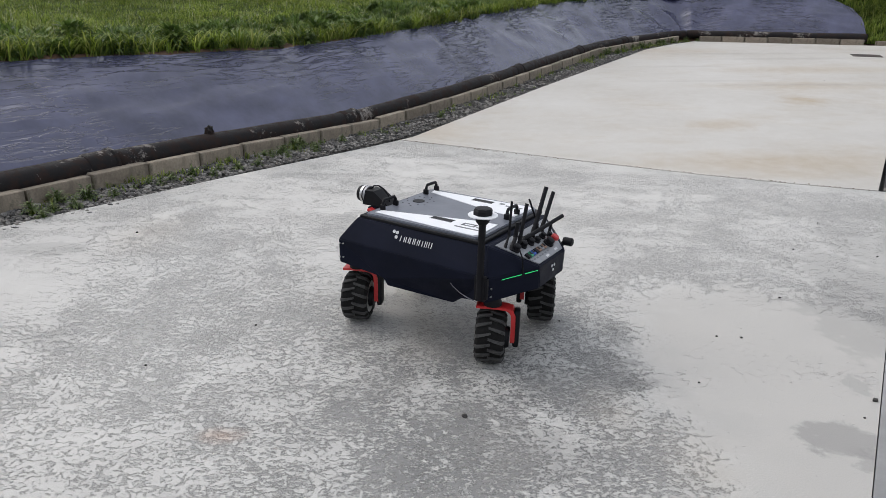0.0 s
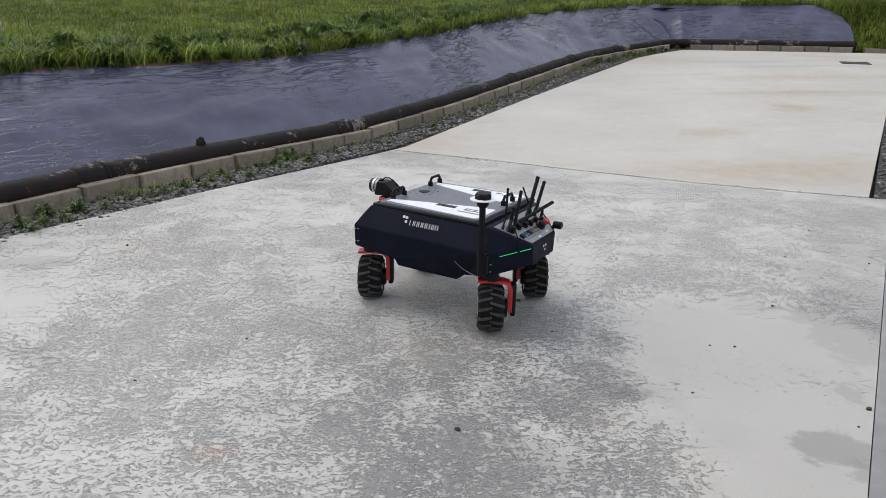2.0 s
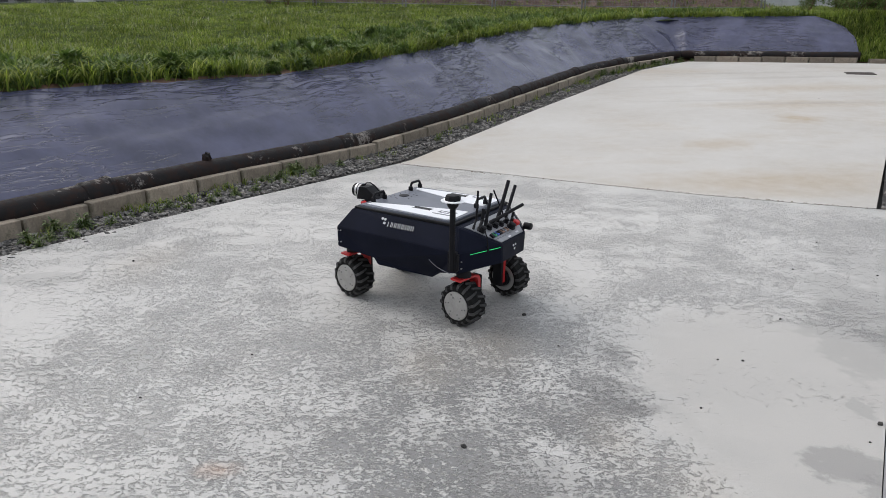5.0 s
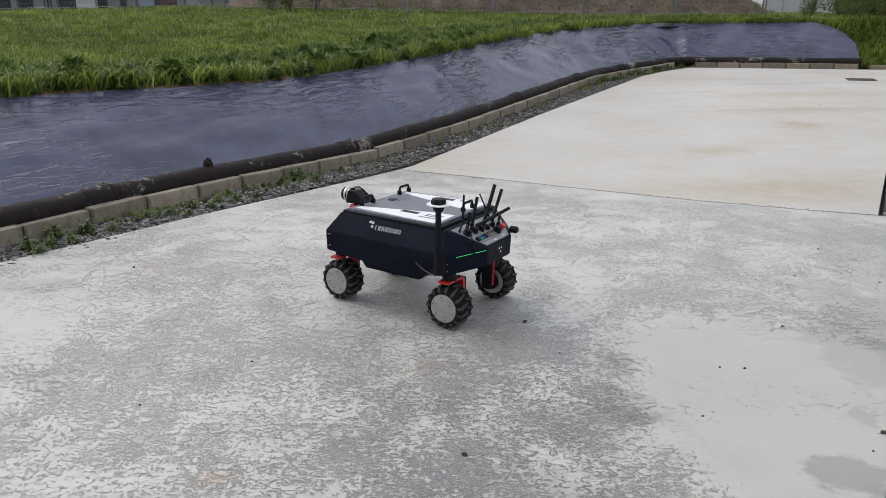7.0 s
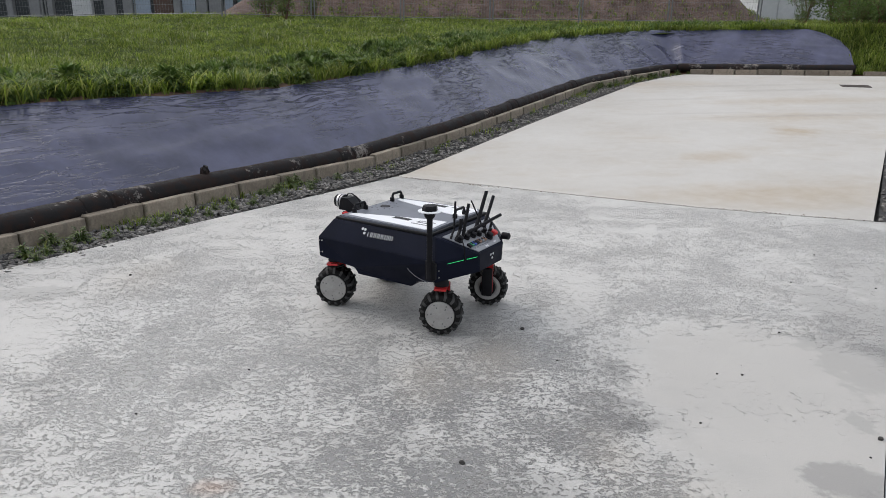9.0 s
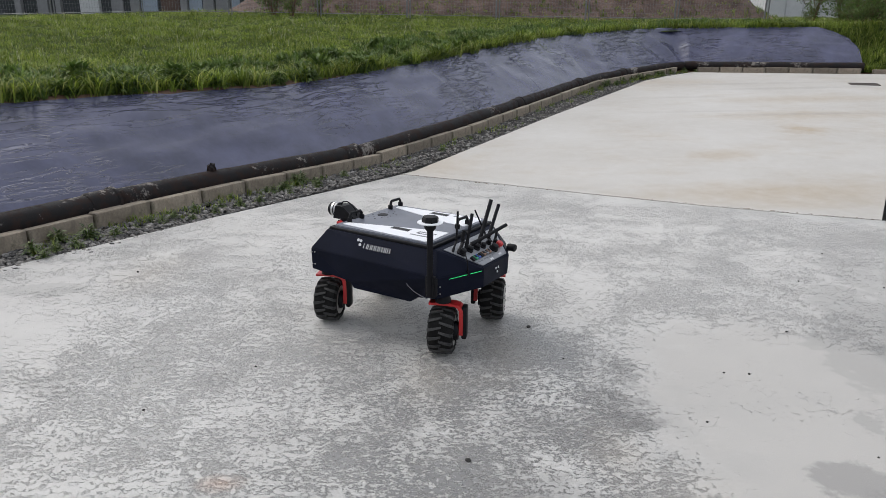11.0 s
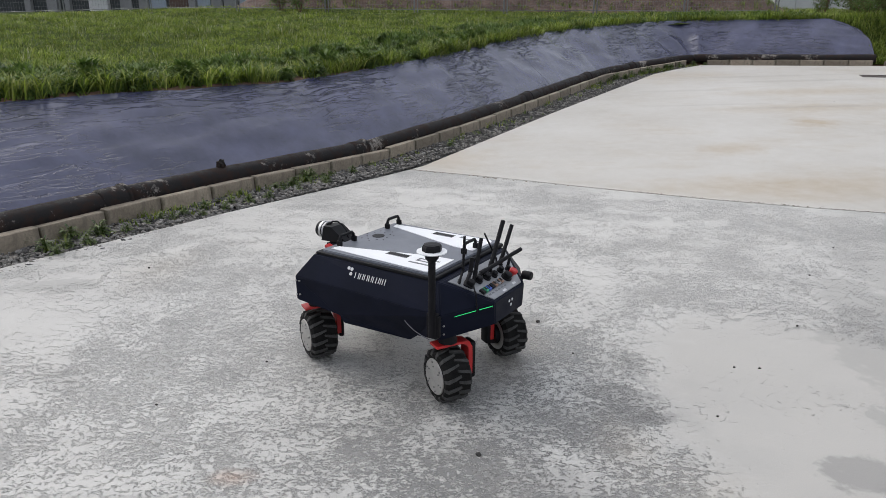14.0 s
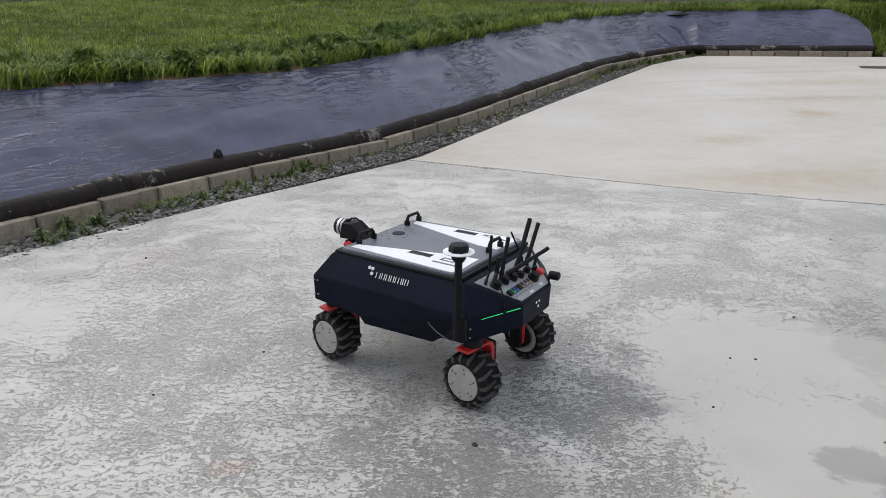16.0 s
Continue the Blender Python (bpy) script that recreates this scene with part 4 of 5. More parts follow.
def slope_pose(s, w, dz=0.0, up=True):
    a, b = on_kerb(s - 0.05, w), on_kerb(s + 0.05, w)
    p = on_kerb(s, w)
    d = (b - a)
    h = math.degrees(math.atan2(d.y, d.x))
    dzds = (lift(b.x, b.y) - lift(a.x, a.y)) / d.length
    return Matrix.Translation((p.x, p.y, lift(p.x, p.y) + dz)) @ pose(0, 0, 0, 0, 0, h) @ pose(0, 0, 0, 0, -math.degrees(math.atan(dzds)), 0)


def build_kerb():
    kerb = new("kerb")
    tagged(kerb, "row of weathered concrete kerb blocks", "kerb", kind="structure")
    meshes = []
    rnd = random.Random(11)
    for k in range(5):
        bm = bmesh.new()
        rbox(bm, pose(0, 0.05, 0.03), 0.606, 0.1, 0.2, 0.012, 2)
        for v in bm.verts:
            v.co += Vector((rnd.uniform(-1, 1), rnd.uniform(-1, 1), rnd.uniform(-1, 1))) * 0.004
        me = bpy.data.meshes.new("kerb_block")
        bm.to_mesh(me)
        bm.free()
        me.materials.append(KERB)
        meshes.append(me)
    s = 5.0
    while s < KS[16] + 0.2:
        if abs(s - KS[CORNER]) > 0.1:
            ob = new("kerb_block", meshes[rnd.randrange(5)])
            ob.parent = kerb
            ob.matrix_basis = slope_pose(s, 0.0, rnd.uniform(-0.006, 0.006)) @ pose(0, rnd.uniform(-0.006, 0.006), 0, rnd.uniform(-1.5, 1.5), 0, rnd.uniform(-1, 1))
        s += 0.62
    s = KS[16] + 0.6
    while s < KS[-1]:
        ob = new("kerb_block", meshes[rnd.randrange(5)])
        ob.parent = kerb
        ob.matrix_basis = slope_pose(s, 0.0, -0.03)
        s += 0.62


def build_pipes():
    """Black pipe lengths end to end along the foot of the bank."""
    cuts = [5.0, 11.2, 16.85, 20.5, 25.75, 29.3, 31.9, KS[CORNER] + 0.02, KS[CORNER] + 0.02, KS[16] + 0.1]
    rnd = random.Random(5)
    for k, (s0, s1) in enumerate(zip(cuts, cuts[1:])):
        if s1 - s0 < 0.01:
            continue
        pipe = new("pipe")
        tagged(pipe, "muddy black plastic pipe lying behind the kerb", "pipe", "pipes along the bank")
        n = int((s1 - s0) / 0.07)
        seg = 18
        bm = bmesh.new()
        rings = []
        ph = rnd.uniform(0, 20)
        for i in range(n + 1):
            u = i / n
            s = s0 + 0.01 + (s1 - s0 - 0.02) * u
            r = 0.118 + 0.008 * noise.noise((s * 1.3, ph, 0)) + 0.003 * noise.noise((s * 6, ph, 4))
            p = on_kerb(s, 0.225 + 0.012 * noise.noise((s * 0.7, ph, 9)))
            q = on_kerb(s + 0.02, 0.225)
            d = (q - on_kerb(s - 0.02, 0.225)).normalized()
            c = Vector((p.x, p.y, lift(p.x, p.y) + 0.15 + 0.012 * noise.noise((s * 0.9, ph, 2))))
            ring = []
            for j in range(seg):
                a = 2 * math.pi * j / seg
                rr = r * (1 + 0.05 * noise.noise((math.cos(a) * 1.4, math.sin(a) * 1.4 + s * 2.3, ph)))
                ring.append(bm.verts.new(c + Vector((-d.y * math.cos(a) * rr, d.x * math.cos(a) * rr, math.sin(a) * rr))))
            rings.append(ring)
        for a, b in zip(rings, rings[1:]):
            for j in range(seg):
                bm.faces.new((a[j], a[(j + 1) % seg], b[(j + 1) % seg], b[j]))
        bm.faces.new(rings[0])
        bm.faces.new(rings[-1])
        bmesh.ops.recalc_face_normals(bm, faces=bm.faces)
        smooth(part("barrel", bm, PIPE, pipe))
        if s1 < 33:
            m = slope_pose(s1 - 0.14, 0.225, 0.15)
            collar = made("collar", PIPE, pipe, lambda bm, m=m: (lathe(bm, [(0.118, -0.16), (0.132, -0.14), (0.134, 0.1), (0.148, 0.112), (0.15, 0.135), (0.125, 0.138), (0.1, 0.1)], 22, "X"), bmesh.ops.transform(bm, matrix=m, verts=bm.verts)), "flared pipe socket", True)
    # bands round the pipe and a broken stub standing on it
    m = slope_pose(18.05, 0.225, 0.25)

    def stub(bm):
        bmesh.ops.create_icosphere(bm, subdivisions=3, radius=0.062)
        for v in bm.verts:
            k = 1 + 0.35 * noise.noise(v.co * 32) + 0.2 * noise.noise(v.co * 70)
            v.co = Vector((v.co.x * k * 0.8, v.co.y * k * 0.7, v.co.z * k * 1.15 + 0.035))
        bmesh.ops.transform(bm, matrix=m, verts=bm.verts)

    knot = made("clod", PIPE, None, stub)
    tagged(knot, "dark muddy clod stuck on the pipe", "clod")


def stones(name, spots, mat, label, seed, sizes):
    """Loose stones as one object: centres and sizes, each a rough eight-to-twenty-sided lump."""
    rnd = np.random.RandomState(seed)
    t = (1 + 5 ** 0.5) / 2
    v0 = np.array([(-1, t, 0), (1, t, 0), (-1, -t, 0), (1, -t, 0), (0, -1, t), (0, 1, t), (0, -1, -t), (0, 1, -t), (t, 0, -1), (t, 0, 1), (-t, 0, -1), (-t, 0, 1)]) / 1.9
    f0 = np.array([(0, 11, 5), (0, 5, 1), (0, 1, 7), (0, 7, 10), (0, 10, 11), (1, 5, 9), (5, 11, 4), (11, 10, 2), (10, 7, 6), (7, 1, 8), (3, 9, 4), (3, 4, 2), (3, 2, 6), (3, 6, 8), (3, 8, 9), (4, 9, 5), (2, 4, 11), (6, 2, 10), (8, 6, 7), (9, 8, 1)])
    vs, fs = [], []
    for k, (x, y, z) in enumerate(spots):
        r = rnd.uniform(*sizes)
        q = v0 * rnd.uniform(0.72, 1.28, (12, 1)) * r * np.array([rnd.uniform(0.9, 1.5), rnd.uniform(0.7, 1.1), rnd.uniform(0.5, 0.8)])
        a = rnd.uniform(0, 6.28)
        c, s = math.cos(a), math.sin(a)
        q = np.stack([q[:, 0] * c - q[:, 1] * s, q[:, 0] * s + q[:, 1] * c, q[:, 2]], 1) + (x, y, z)
        vs.append(q)
        fs.append(f0 + 12 * k)
    me = bpy.data.meshes.new(name)
    me.from_pydata(np.concatenate(vs).tolist(), [], np.concatenate(fs).tolist())
    me.materials.append(mat)
    return tagged(new(name, me), label, "gravel", kind="stuff")


def build_gravel():
    rnd = random.Random(3)
    spots = []
    s = 13.0
    while s < KS[CORNER]:
        near = max(0.0, min(1.0, (24 - s) / 8))
        for _ in range(int(12 + 22 * near)):
            w = rnd.uniform(-0.6, -0.005)
            p = on_kerb(s + rnd.uniform(0, 0.05), w)
            spots.append((p.x, p.y, lift(p.x, p.y) - 0.028 + rnd.uniform(0, 0.018) + 0.02 * max(0, w + 0.2)))
        s += 0.05
    stones("gravel", spots, GRAVEL, "loose grey gravel between slab and kerb", 2, (0.012, 0.027))
    spots = []
    for _ in range(5200):
        u, v = rnd.random(), rnd.random() ** 0.8
        x, y = 4.5 + 4.6 * u, 6.6 + 7.1 * u
        x, y = x + v * 0.9, y - v * 0.5
        spots.append((x, y, lift(x, y) - 0.012 + rnd.uniform(0, 0.015)))
    stones("gravel", spots, GRAVEL, "dark loose gravel beside the far slab", 6, (0.012, 0.026))
    strip("gravel_bed", 5, KS[CORNER], 0.4, [-0.66, -0.3, 0.02], lambda s, w, p: lift(p.x, p.y) - 0.045, FINES).name = "gravel_bed"
    tagged(bpy.data.objects["gravel_bed"], "dark gravel bed along the kerb", "gravel bed", kind="structure")
    bm = bmesh.new()
    q = [(4.5, 6.62), (9.4, 14.2), (10.6, 13.6), (5.6, 5.95)]
    bm.faces.new([bm.verts.new((x, y, lift(x, y) - 0.018)) for x, y in q])
    tagged(part("gravel_bed", bm, FINES), "dark gravel bed beside the far slab", "gravel bed", kind="structure")


# ---------------------------------------------------------------- plants
def blades(name, roots, mat, label, seed, height, width, lean, per, flat=0.0):
    """Many narrow bent blades, three joints each, rooted in tufts."""
    rnd = np.random.RandomState(seed)
    roots = np.repeat(np.asarray(roots), per, axis=0)
    n = len(roots)
    a = rnd.uniform(0, 2 * np.pi, n)
    size = roots[:, 3]
    h = rnd.uniform(*height, n) * size
    ln = rnd.uniform(*lean, n) * h
    w = rnd.uniform(*width, n) * (0.6 + 0.4 * size)
    r0 = roots[:, :3] + np.stack([rnd.normal(0, 0.035, n), rnd.normal(0, 0.035, n), np.zeros(n)], 1)
    d = np.stack([np.cos(a), np.sin(a), np.zeros(n)], 1)
    e = np.stack([-np.sin(a), np.cos(a), np.zeros(n)], 1)
    up = np.array([0, 0, 1.0])
    mid = r0 + d * (ln * 0.35)[:, None] + up * (h * 0.62)[:, None]
    tip = r0 + d * ln[:, None] + up * (h * (1 - 0.25 * rnd.uniform(0, 1, n) - flat))[:, None]
    v = np.stack([r0 - e * (w / 2)[:, None], r0 + e * (w / 2)[:, None], mid - e * (w * 0.55)[:, None], mid + e * (w * 0.55)[:, None], tip], 1).reshape(-1, 3)
    o = np.arange(n)[:, None] * 5
    quads = (o + np.array([[0, 1, 3, 2]])).tolist()
    tris = (o + np.array([[2, 3, 4]])).tolist()
    me = bpy.data.meshes.new(name)
    me.from_pydata(v.tolist(), [], quads + tris)
    me.materials.append(mat)
    return tagged(new(name, me), label, "grass", kind="stuff")


def build_grass():
    rnd = random.Random(8)
    roots, dry = [], []
    for _ in range(76000):
        s = rnd.uniform(8.5, KS[16] + 8)
        w = BANK_W + 0.1 + 0.5 * max(0.0, noise.noise((s * 0.9, 4, 8))) + (rnd.random() ** 1.55) * 17
        p = on_kerb(s, w)
        if p.y < 3.5 or p.x < -26:
            continue
        z = field(w, p) + 0.05 * noise.noise((p.x * 0.8, p.y * 0.8, 0)) - 0.01
        clump = noise.noise((p.x * 0.9, p.y * 0.9, 5)) + 0.7 * noise.noise((p.x * 2.6, p.y * 2.6, 9)) + 0.4 * noise.noise((p.x * 7, p.y * 7, 2))
        edge = math.exp(-((w - BANK_W) / 0.7) ** 2)
        if clump < 0.0 - 0.55 * (1 - edge) and rnd.random() < 0.9:
            continue
        size = 0.42 + 0.8 * max(0, clump + 0.1) + 0.3 * edge * max(0, clump + 0.1)
        (dry if rnd.random() < 0.11 else roots).append((p.x, p.y, z, min(size, 1.5)))
    blades("grass", roots, GRASS, "lush green meadow grass on top of the bank", 1, (0.05, 0.2), (0.006, 0.013), (0.3, 1.4), 8)
    fringe = []
    for _ in range(1400):
        s = rnd.uniform(14, KS[16] - 1.2)
        if noise.noise((s * 1.3, 7, 1)) < -0.2:
            continue
        w = BANK_W + rnd.uniform(-0.03, 0.3)
        p = on_kerb(s, w)
        fringe.append((p.x, p.y, field(w, p) + 0.01, rnd.uniform(0.6, 1.3)))
    blades("grass", fringe, GRASS, "long grass hanging over the sheet edge", 14, (0.12, 0.3), (0.008, 0.016), (0.5, 1.6), 8)
    # broad-leaved growth crowding the edge
    broad, dark = [], []
    for _ in range(19000):
        s = rnd.uniform(14, KS[16] - 1)
        w = BANK_W + 0.13 - 0.17 * max(0.0, min(1.0, (17.6 - s) / 0.8)) + 0.26 * noise.noise((s * 1.1, 2, 6)) + rnd.random() ** 1.7 * 2.4
        p = on_kerb(s, w)
        c = noise.noise((p.x * 1.7, p.y * 1.7, 31)) + 0.6 * noise.noise((p.x * 4.5, p.y * 4.5, 3))
        if c < -0.12 + 0.12 * (w - BANK_W):
            continue
        (dark if noise.noise((p.x * 1.4, p.y * 1.4, 77)) > -0.3 else broad).append((p.x, p.y, field(w, p) if w > BANK_W else bank_z(s, w, p), 0.5 + 1.0 * min(1.0, c + 0.2)))
    blades("weeds", broad, GRASS, "broad-leaved green weeds crowding the bank edge", 21, (0.04, 0.17), (0.012, 0.028), (0.2, 1.2), 7)
    blades("weeds", dark, WEED, "darker dock leaves among the bank edge weeds", 22, (0.05, 0.2), (0.014, 0.03), (0.2, 1.0), 6)
    # slope past the end of the sheet
    side_roots = []
    for _ in range(4200):
        s, w = rnd.uniform(KS[16] - 1.6, KS[-1]), rnd.uniform(0.12, 1.7)
        if s < SHEET_END + 0.05 and w < 0.33 + 1.29 * reach(s):
            continue
        p = on_kerb(s, w)
        z = open_bank(s, w, p)
        side_roots.append((p.x, p.y, z, 0.9))
    blades("grass", side_roots, GRASS, "rough green grass on the open bank", 4, (0.12, 0.3), (0.01, 0.02), (0.2, 0.8), 7)
    blades("grass", dry, STRAW, "pale seeding stalks among the meadow grass", 3, (0.14, 0.3), (0.004, 0.008), (0.2, 0.8), 3)
    # low weeds in the gravel
    low = []
    for s in [x * 0.11 for x in range(int(14 / 0.11), int(KS[CORNER] / 0.11))]:
        dens = 0.6 if s < 19.6 else (0.3 if s < 28.5 else 0.95)
        for _ in range(3):
            if rnd.random() < dens * (0.5 + noise.noise((s * 1.2, 0, 0))):
                w = rnd.uniform(-0.32, -0.03)
                p = on_kerb(s, w)
                low.append((p.x, p.y, lift(p.x, p.y) - 0.02, rnd.uniform(0.5, 1.0)))
    blades("grass", low, GRASS, "sparse weeds growing in the gravel strip", 9, (0.05, 0.13), (0.006, 0.012), (0.4, 1.2), 9)


def leaf_plant(name, label, category, seed, leaves, height, spread, size, mat):
    """A broad-leaved weed: folded leaves on short stems out of one root."""
    rnd = random.Random(seed)
    plant = new(name)
    tagged(plant, label, category)
    bm, st = bmesh.new(), bmesh.new()
    for k in range(leaves):
        a, e = rnd.uniform(0, 6.283), rnd.random()
        r = spread * (e ** 0.6)
        h = height * (1 - 0.75 * e * e) * rnd.uniform(0.55, 1.0)
        d = Vector((math.cos(a), math.sin(a), 0))
        base = d * r * 0.45 + Vector((0, 0, h * 0.75))
        ln = size * rnd.uniform(0.6, 1.25)
        rise = rnd.uniform(-0.1, 1.1) - 0.4 * e
        tipd = (d + Vector((rnd.uniform(-0.5, 0.5), rnd.uniform(-0.5, 0.5), rise))).normalized()
        sd = tipd.cross(Vector((0, 0, 1))).normalized()
        up = sd.cross(tipd)
        w = ln * rnd.uniform(0.14, 0.24)
        pts = [base, base + tipd * ln * 0.4 + sd * w + up * w * 0.3, base + tipd * ln * 0.4, base + tipd * ln * 0.4 - sd * w + up * w * 0.3, base + tipd * ln - Vector((0, 0, ln * 0.2))]
        vs = [bm.verts.new(p) for p in pts]
        bm.faces.new((vs[0], vs[1], vs[2]))
        bm.faces.new((vs[0], vs[2], vs[3]))
        bm.faces.new((vs[1], vs[4], vs[2]))
        bm.faces.new((vs[2], vs[4], vs[3]))
        if k % 3 == 0:
            rod(st, (0, 0, -0.02), base, 0.004, 0.0025, 5)
    part("stalk", st, WEED, plant)
    part("foliage", bm, mat, plant)
    return plant


WEEDPALE = mat_island("pale_weed_leaves", [(0.06, 0.1, 0.03), (0.12, 0.16, 0.05), (0.2, 0.23, 0.09)], 0.6, 12, 0.25)
STRAW = mat_island("dry_stalks", [(0.24, 0.27, 0.08), (0.46, 0.45, 0.26), (0.2, 0.26, 0.07), (0.55, 0.53, 0.4)], 0.7, 20)


def build_weeds():
    rnd = random.Random(21)
    kinds = [leaf_plant("weed", "dark green broad-leaved weed at the bank edge", "weed", 30 + i, 170 + 40 * i, (0.24, 0.34, 0.2)[i], (0.22, 0.26, 0.34)[i], (0.1, 0.13, 0.085)[i], WEED) for i in range(3)]
    spots = []
    s = 12.2
    while s < 29:
        w = BANK_W + abs(rnd.gauss(0, 0.4)) + 0.04
        if noise.noise((s * 0.8, 3, 3)) > -0.25:
            spots.append((s, w, (rnd.uniform(0.95, 1.25) if rnd.random() < 0.22 else rnd.uniform(0.4, 0.8)) * (1.0 if s < 22 else 0.85)))
        s += rnd.uniform(0.05, 0.2)
    for k in range(120):
        spots.append((rnd.uniform(11, 29), BANK_W + 0.15 + rnd.random() ** 1.6 * 2.2, rnd.uniform(0.5, 0.95)))
    for k, (s, w, f) in enumerate(spots):
        p = on_kerb(s, w)
        src = kinds[k % 3]
        m = Matrix.Translation((p.x, p.y, field(w, p) + 0.01)) @ pose(0, 0, 0, rnd.uniform(-8, 8), rnd.uniform(-8, 8), rnd.uniform(0, 360))
        ob = src if k < 3 else copy_thing(src, m)
        ob.matrix_basis = m @ Matrix.Diagonal((f, f, f, 1))
        tagged(ob, group="weeds along the bank edge")
    small = leaf_plant("weed", "small green weed sprouting from the gravel", "weed", 77, 90, 0.17, 0.12, 0.06, WEEDPALE)
    extra = [(rnd.uniform(15.6, 19.8), rnd.uniform(-0.5, -0.06), rnd.uniform(0.35, 0.8)) for _ in range(26)] + [(rnd.uniform(19.8, 29), rnd.uniform(-0.45, -0.06), rnd.uniform(0.3, 0.6)) for _ in range(14)] + [(rnd.uniform(29, 35), rnd.uniform(-0.25, -0.04), rnd.uniform(0.7, 1.2)) for _ in range(16)]
    for k, (s, w, f) in enumerate(((15.75, -0.2, 0.9), (16.05, -0.08, 1.0), (16.25, -0.2, 1.1), (16.9, -0.2, 0.6), (17.4, -0.24, 0.7), (17.7, -0.3, 0.6), (19.0, -0.12, 1.2), (18.75, -0.2, 0.9), (19.15, -0.05, 1.1), (21.9, -0.3, 0.7), (30.5, -0.1, 1.3), (31.2, -0.15, 1.2), (32.2, -0.12, 1.4), (33.2, -0.12, 1.2), (33.9, -0.1, 1.2), (34.6, -0.1, 1.1)) + tuple(extra)):
        p = on_kerb(s, w)
        m = Matrix.Translation((p.x, p.y, lift(p.x, p.y) - 0.035)) @ pose(0, 0, 0, 0, 0, 47 * k)
        ob = small if k == 0 else copy_thing(small, m)
        ob.matrix_basis = m @ Matrix.Diagonal((f, f, f, 1))
        tagged(ob, group="weeds in the gravel strip")


def build_lip():
    def z(s, w, p):
        u = min(1.0, (w - 0.3) / (BANK_W - 0.3))
        return lift(p.x, p.y) + min(0.13 + (BANK_H + crest(p) - 0.1) * u, BANK_H + crest(p) + 0.04) + 0.03 * noise.noise((s * 3, w * 5, 0)) + 0.022 * noise.noise((s * 11, w * 14, 2))

    lip = strip("soil_edge", 8, KS[16] - 1.5, 0.07, [1.3, 1.36, 1.41, 1.46, 1.52, 1.58, 1.66, 1.75, 1.95], z, SOIL)
    tagged(lip, "crumbling brown soil lip above the sheet", "soil edge", kind="structure")


build_lip()
build_kerb()
build_pipes()
build_gravel()
build_grass()
build_weeds()


# ---------------------------------------------------------------- far edge of the meadow
GALV = mat_noise("galvanised_steel", (0.14, 0.145, 0.15), (0.24, 0.245, 0.25), 12, 0.5, 60, 0.1, 0.002, metal=0.6)
EARTH = mat_noise("reddish_earth", (0.05, 0.032, 0.026), (0.2, 0.135, 0.11), 1.3, 0.95, 6, 0.9, 0.15)
RENDERED = mat_noise("grey_render", (0.17, 0.175, 0.18), (0.25, 0.25, 0.26), 1.2, 0.9, 20, 0.2, 0.01)
WHITEWALL = mat_noise("white_cladding", (0.42, 0.43, 0.44), (0.56, 0.56, 0.57), 1.5, 0.6, 20, 0.1, 0.01)
BLUEGREY = mat_noise("blue_grey_shutter", (0.22, 0.27, 0.34), (0.3, 0.35, 0.42), 2, 0.5, 20, 0.1, 0.01)
TEAL = mat_noise("teal_door", (0.05, 0.12, 0.13), (0.07, 0.16, 0.165), 2, 0.5, 20, 0.1, 0.01)
BROWN = mat_noise("brown_shutter", (0.06, 0.035, 0.028), (0.1, 0.06, 0.045), 2, 0.7, 20, 0.1, 0.01)
# wall tone with the shade on it put into the base colour
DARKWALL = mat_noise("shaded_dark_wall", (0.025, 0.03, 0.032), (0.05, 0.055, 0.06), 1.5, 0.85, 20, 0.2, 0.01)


def build_fence():
    fence = new("wire_fence")
    tagged(fence, "galvanised wire mesh fence behind the meadow", "fence")
    y = 26.0
    xs = [-18.0 + 3.29 * i for i in range(10)]
    for x in xs:
        z = meadow_z(x, y)
        made("post", GALV, fence, lambda bm, x=x, z=z: (rod(bm, (x, y, z - 0.2), (x, y, z + 2.0), 0.03, seg=10), rod(bm, (x + 0.12, y, z - 0.1), (x + 0.12, y, z + 1.95), 0.024, seg=8)))
    for a, b in zip(xs, xs[1:]):
        za, zb = meadow_z(a, y), meadow_z(b, y)

        def mesh(bm, a=a, b=b, za=za, zb=zb):
            for h in (0.12, 1.9):
                rod(bm, (a, y, za + h), (b, y, zb + h), 0.012, seg=6)
            for k in range(1, 32):
                u = k / 32
                x, z = a + (b - a) * u, za + (zb - za) * u
                rod(bm, (x, y, z + 0.1), (x, y, z + 1.9), 0.0035, seg=3)
            for h in [0.12 + 0.16 * k for k in range(1, 11)]:
                rod(bm, (a, y, za + h), (b, y, zb + h), 0.0035, seg=3)
        made("mesh_panel", GALV, fence, mesh, "thin wire mesh panel")
    # a leaning post by the shrubs
    post = made("leaning_post", GALV, None, lambda bm: rod(bm, (13.5, 23.5, meadow_z(13.5, 23.5) - 0.6), (13.95, 23.7, meadow_z(13.5, 23.5) + 1.9), 0.045, seg=10))
    tagged(post, "leaning galvanised fence post among shrubs", "post")


